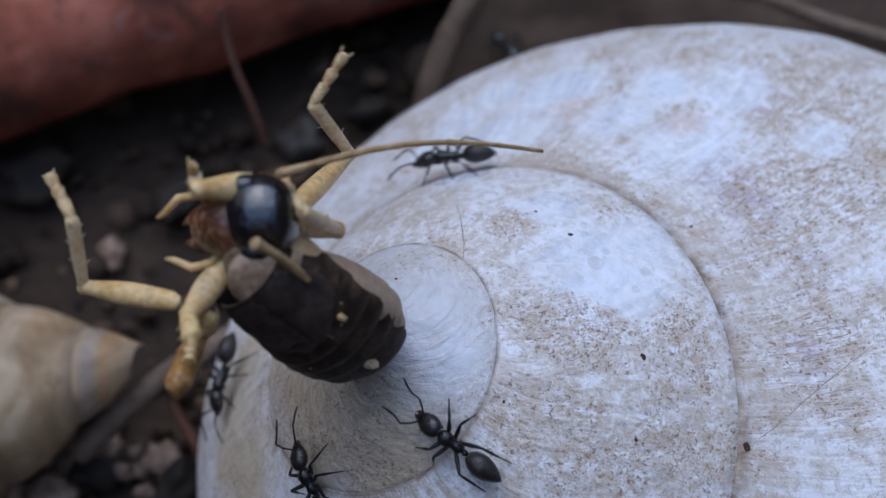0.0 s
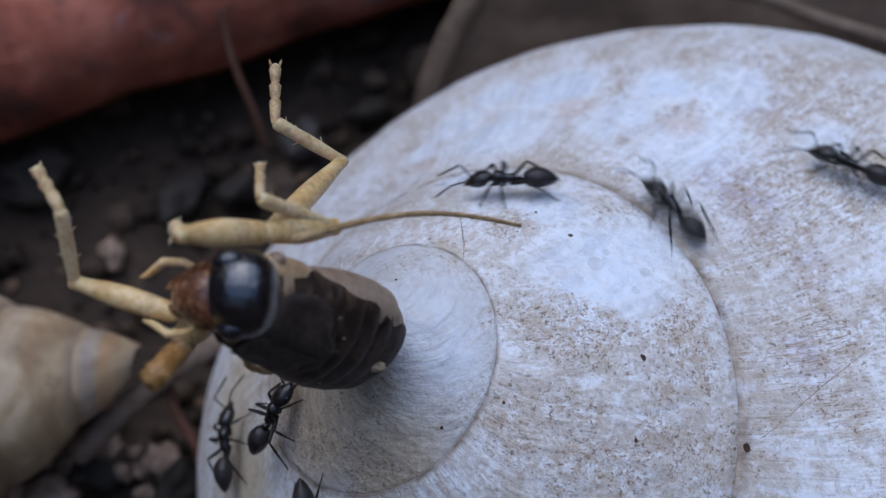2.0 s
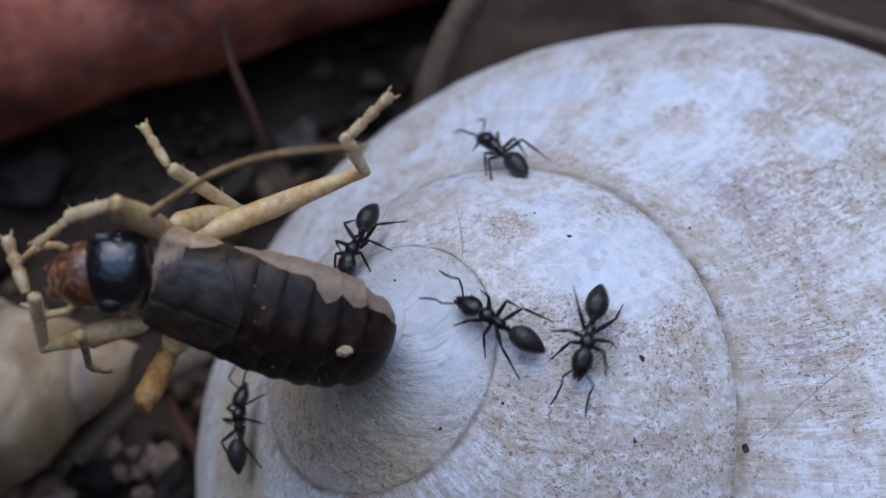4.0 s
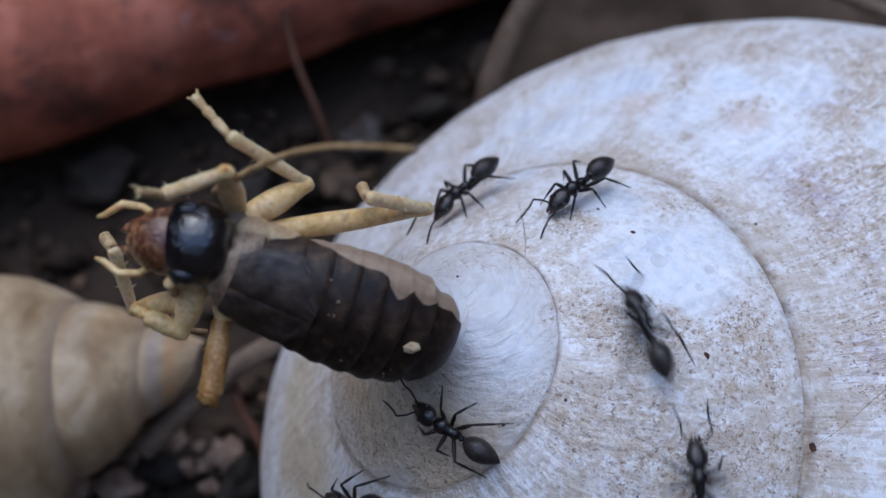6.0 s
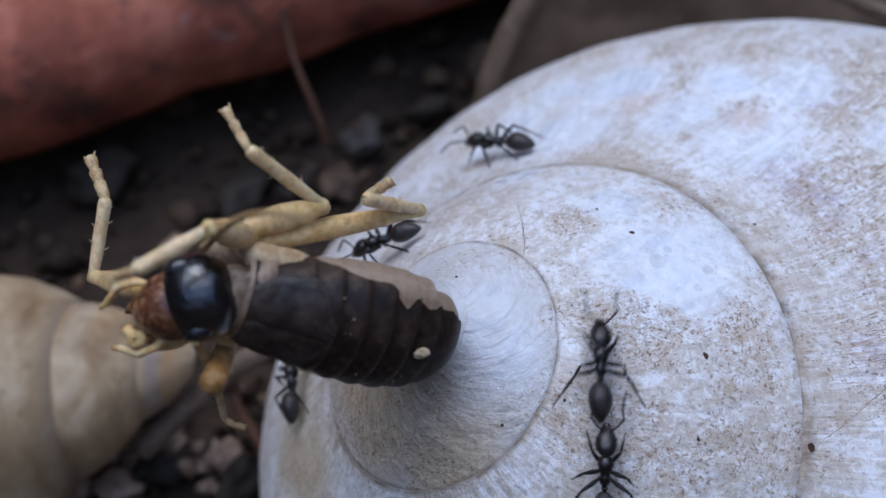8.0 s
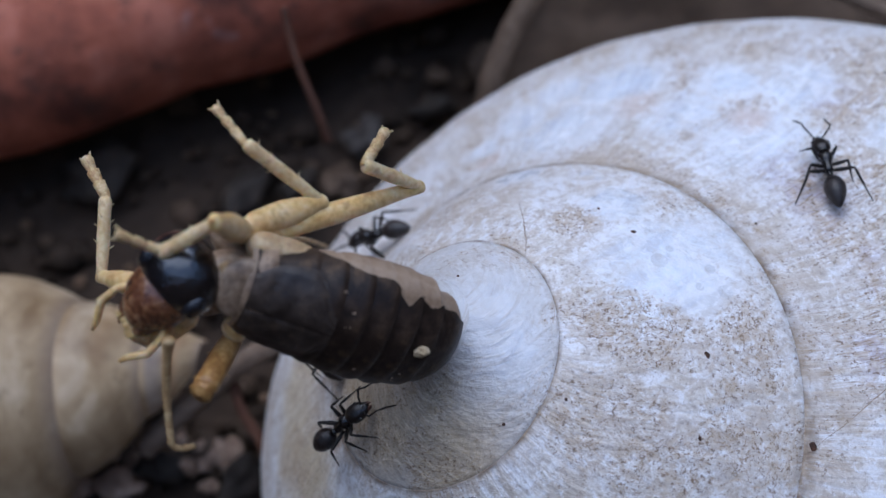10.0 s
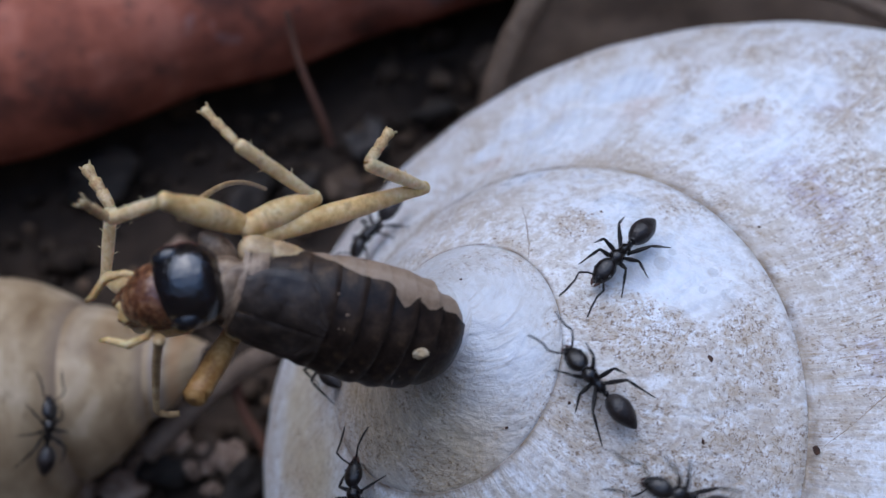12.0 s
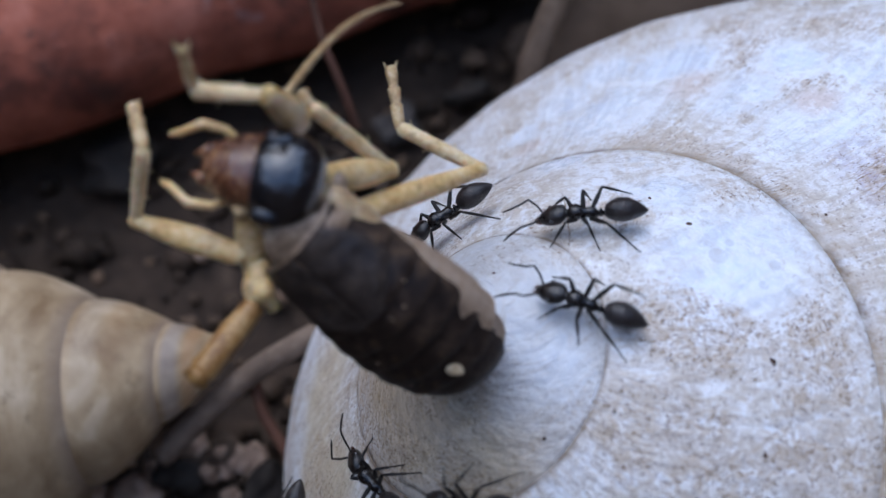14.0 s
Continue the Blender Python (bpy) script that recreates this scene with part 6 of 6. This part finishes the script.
    walk_ant(ants[2], (
        (0.00, -5.68, -8.43, -4.78, -10.24), (0.50, -5.59, -8.10, -5.03, -9.90), (0.80, -5.78, -8.76, -5.00, -10.34),
        (1.20, -6.88, -8.27, -6.65, -9.62), (1.50, -6.85, -10.47, -6.40, -9.12), (2.20, -4.09, -12.61, -4.99, -10.80),
        (3.50, 2.10, -7.40, 3.30, -9.70), (4.00, 1.30, -2.30, 3.10, -3.40), (4.30, 0.86, -0.81, 2.89, -2.16), (4.50, 0.14, -3.13, 3.63, -2.12),
        (4.70, -1.02, -3.59, 2.13, -3.58), (4.90, -1.84, -4.94, 0.75, -6.17), (5.00, -2.76, -5.51, 0.39, -6.96), (5.50, -2.55, -5.86, 0.49, -7.75),
        (5.80, -3.88, -6.71, -1.28, -7.82), (6.00, -3.57, -6.51, -0.63, -8.30), (6.50, -4.27, -6.97, -0.88, -8.52),
        (6.70, -5.77, -8.48, -3.49, -8.80), (7.00, -6.36, -7.17, -4.66, -9.87), (7.30, -8.28, -5.56, -6.91, -7.82),
        (7.50, -9.63, -4.18, -10.32, -6.92), (8.00, -9.33, -4.60, -9.56, -5.97), (9.00, -7.53, -4.61, -8.44, -6.43),
        (10.30, -5.18, -7.00, -6.89, -8.26), (10.50, -4.84, -6.88, -6.77, -8.26), (11.00, -3.66, -7.67, -6.61, -8.71),
        (11.30, -4.48, -9.82, -6.30, -9.16), (11.50, -5.63, -12.10, -5.63, -10.52), (11.70, -5.86, -12.05, -5.63, -14.99),
        (11.85, -6.27, -10.20, -5.86, -13.59), (12.00, -6.20, -8.45, -5.86, -11.85), (12.25, -6.83, -11.95, -6.60, -10.59),
        (12.80, -6.78, -13.30, -7.23, -11.97), (13.60, -6.76, -9.73, -4.64, -10.88), (14.00, -7.28, -7.80, -5.05, -9.77),
    ), 2.6)
    walk_ant(ants[3], (
        (0.00, -8.84, -5.84, -8.55, -4.38), (0.50, -7.51, -4.49, -7.74, -6.63), (0.60, -8.06, -4.94, -8.40, -6.74),
        (1.00, -6.55, -5.59, -7.34, -7.06), (1.50, -6.52, -5.29, -6.85, -7.43), (2.00, -6.18, -5.58, -7.31, -7.61),
        (2.20, -6.57, -5.84, -7.47, -7.64), (3.30, -5.00, -2.65, -5.45, -4.45), (4.00, -3.65, -0.60, -2.98, 0.98), (4.30, -4.33, -0.36, -3.65, 0.99),
        (4.50, -4.38, -0.32, -2.91, 1.49), (5.00, -4.12, -0.09, -2.99, 1.60), (5.50, -4.13, -0.33, -2.77, 1.14), (5.80, -4.45, -0.15, -2.98, 0.75),
        (6.00, -2.32, 1.51, -0.86, 2.86), (6.30, -3.35, 2.19, -0.98, 2.64), (6.50, -3.59, 2.87, 0.13, 3.20), (7.00, -4.66, 3.48, -1.49, 2.35),
        (7.50, -4.38, 2.40, -1.78, 2.50), (7.80, -4.34, 0.83, -2.76, 1.29), (8.00, -5.22, -0.06, -4.20, 0.28), (8.20, -5.00, -0.06, -3.98, 0.28),
        (10.30, -5.75, 0.25, -4.61, 0.48), (10.50, -5.75, 0.14, -4.61, 0.25), (10.80, -4.65, 1.27, -3.97, 1.94), (11.00, -2.19, 3.75, -3.32, 1.94),
        (11.30, -4.02, 0.81, -2.67, 2.39), (11.50, -5.86, 0.59, -3.25, 0.81), (11.80, -3.14, 2.25, -2.23, 3.60), (12.00, -5.86, 0.05, -4.72, 1.40),
        (12.30, -3.88, 0.72, -2.53, 2.07), (12.50, -2.68, 0.34, -1.44, 2.14), (13.00, -3.22, 0.24, -1.14, 2.10), (13.50, -4.60, -0.15, -2.52, 1.83),
        (14.00, -4.70, 0.00, -2.40, 1.55),
    ), 3.9)
    walk_ant(ants[4], (
        (0.00, 2.16, 14.91, 1.26, 16.26), (0.70, 2.10, 12.66, 1.20, 14.01), (0.90, 3.25, 8.38, 1.44, 8.61), (1.00, 4.84, 7.71, 2.13, 7.37),
        (1.20, 11.62, 7.41, 8.91, 7.29), (1.35, 10.05, 5.74, 10.73, 7.54), (1.50, 7.01, 2.60, 7.58, 5.20), (1.70, 3.97, 1.68, 6.00, 3.03),
        (1.80, 2.17, 2.11, 5.10, 2.56), (2.00, 0.59, 2.76, 4.65, 2.76), (2.10, -1.87, 2.29, 1.29, 2.63), (2.60, -2.07, 2.07, 0.42, 2.97),
        (3.80, 2.21, 4.59, 4.02, 2.56), (4.30, -0.05, 5.17, 2.21, 3.25), (4.50, -2.91, 3.97, -0.43, 3.86), (4.80, -2.28, 3.75, 0.20, 3.52),
        (5.00, -1.97, 3.41, 1.41, 2.95), (5.30, -1.26, 2.72, 2.00, 3.16), (5.50, -1.42, 2.27, 1.84, 3.16), (5.80, 2.31, 1.99, 3.65, 3.78),
        (6.00, 2.07, 1.73, 3.85, 3.07), (6.20, 2.62, 2.18, 4.85, 2.85), (6.50, 1.48, 3.31, 5.46, 3.18), (6.70, 2.14, 3.73, 5.48, 3.60),
        (7.00, 4.23, 8.38, 4.45, 5.80), (7.15, 3.46, 11.09, 3.69, 8.40), (7.30, 2.36, 11.12, 3.48, 11.56), (7.60, -0.75, 9.38, 0.82, 10.49),
        (7.70, -0.96, 5.78, -0.29, 7.58), (7.80, -1.18, 3.88, 1.30, 3.93), (8.00, -1.37, 4.23, 0.83, 3.95), (8.10, -0.25, 5.35, 0.20, 3.77),
        (8.20, 2.45, 7.36, 2.11, 5.34), (8.60, 9.10, 8.42, 6.45, 7.77), (9.20, 17.84, 5.24, 15.67, 6.36), (10.60, 18.87, 5.21, 17.79, 6.32),
        (11.20, 15.97, 7.88, 17.71, 7.43), (11.30, 9.61, 7.71, 11.59, 8.14), (11.40, 12.24, 7.02, 9.82, 7.26), (11.50, 15.07, 3.90, 13.21, 6.02),
        (11.80, 18.76, -1.33, 17.68, 0.88), (12.60, 18.58, -2.95, 20.29, -3.39), (12.75, 14.77, -2.71, 16.47, -2.93),
        (12.82, 10.33, -2.50, 12.04, -2.93), (12.90, 7.48, -3.14, 8.23, -1.40), (13.00, 8.25, -0.52, 7.79, 2.40), (13.20, 6.19, 8.56, 6.38, 6.56),
        (13.35, 11.22, 8.53, 8.79, 8.58), (13.50, 15.69, 6.29, 13.78, 7.55), (14.00, 16.56, 4.49, 15.63, 6.11),
    ), 5.2)
    walk_ant(ants[5], (
        (0.00, 1.71, -13.73, 1.49, -15.99), (1.20, 1.47, -11.65, 1.47, -13.90), (1.50, 0.36, -7.65, 1.04, -10.02), (1.65, 3.97, -6.66, 1.94, -7.79),
        (1.80, 7.58, -3.75, 6.22, -5.78), (2.00, 8.25, 2.88, 10.06, 0.51), (2.10, 4.34, 4.89, 6.93, 3.65), (2.40, 2.22, 6.34, 3.80, 4.31),
        (3.30, 6.20, 0.40, 6.90, 2.60), (3.90, 6.10, -3.60, 6.80, -1.40), (4.30, 3.90, -6.56, 4.58, -4.42), (4.50, 7.80, -9.40, 3.74, -8.21),
        (4.70, 6.18, -11.45, 4.38, -9.66), (5.50, 7.74, -12.05, 6.63, -11.62), (5.85, 7.90, -7.19, 8.79, -9.42), (6.00, 4.97, -1.64, 6.31, -4.88),
        (6.10, 2.62, -0.52, 4.41, -2.98), (6.30, 5.29, -1.19, 6.18, -3.65), (6.50, 4.72, 0.49, 6.50, -2.75), (6.70, 2.02, 1.03, 5.82, 0.80),
        (7.00, 3.34, -0.81, 7.41, 0.04), (7.40, 4.16, -0.77, 7.71, 0.01), (7.50, 5.50, 0.92, 9.05, -1.32), (7.62, 11.27, 0.14, 9.07, -0.30),
        (7.70, 19.14, -0.30, 16.75, -0.08), (11.40, 15.96, -4.74, 17.70, -3.63), (11.80, 11.36, -8.69, 12.78, -5.56),
        (12.00, 6.50, -9.57, 7.83, -10.01), (12.20, 4.01, -11.10, 6.02, -11.53), (12.50, 2.16, -10.35, 5.18, -10.02),
        (12.60, 2.66, -8.15, 5.10, -8.79), (12.90, 1.74, -8.21, 3.16, -9.28), (13.00, 1.81, -8.48, 3.65, -10.52), (13.20, 0.24, -8.71, 1.29, -10.60),
        (13.50, 0.38, -6.52, 0.78, -9.66), (13.80, -1.75, -8.78, -0.13, -10.17), (14.00, -3.80, -9.52, -1.75, -9.45),
    ), 6.5)
    walk_ant(ants[6], (
        (0.00, 7.13, -14.41, 7.58, -17.12), (7.50, 4.17, -11.53, 4.39, -13.78), (7.80, 3.43, -7.70, 3.88, -9.95), (8.00, 4.08, -7.80, 3.97, -10.38),
        (8.20, 5.80, -7.45, 4.46, -9.25), (8.60, 17.87, -5.82, 15.70, -6.27), (11.50, 16.60, -5.40, 18.77, -5.83), (11.65, 8.94, -3.62, 11.58, -4.50),
        (11.80, 4.17, -2.92, 4.50, -5.28), (12.00, 2.27, -3.89, 4.90, -6.86), (12.30, 0.63, -4.91, 3.54, -6.47), (12.50, -0.54, -5.30, 3.32, -6.67),
        (13.00, -1.24, -4.14, 2.56, -5.57), (13.50, -0.64, -3.70, 2.93, -5.48), (13.70, -0.53, -2.84, 2.88, -4.24),
        (14.00, -0.43, -1.62, 3.42, -2.92),
    ), 7.8)
    walk_stray(ants[7], (
        (0.00, -31.18, -7.25, -31.18, -10.05),
        (11.20, -35.29, -9.33, -35.29, -12.20),
        (11.60, -30.03, -9.25, -30.03, -12.12),
        (12.00, -23.45, -7.07, -23.60, -9.92),
        (12.20, -24.05, -6.41, -24.05, -8.98),
        (12.50, -23.33, -2.14, -23.62, -4.71),
        (12.60, -22.70, -2.41, -22.85, -4.40),
        (13.00, -24.51, -1.52, -23.08, -2.08),
        (13.30, -28.15, -2.45, -25.34, -2.17),
        (13.50, -34.92, -3.43, -32.10, -3.42),
        (14.00, -34.84, -3.64, -32.03, -3.62),
    ))


motions()
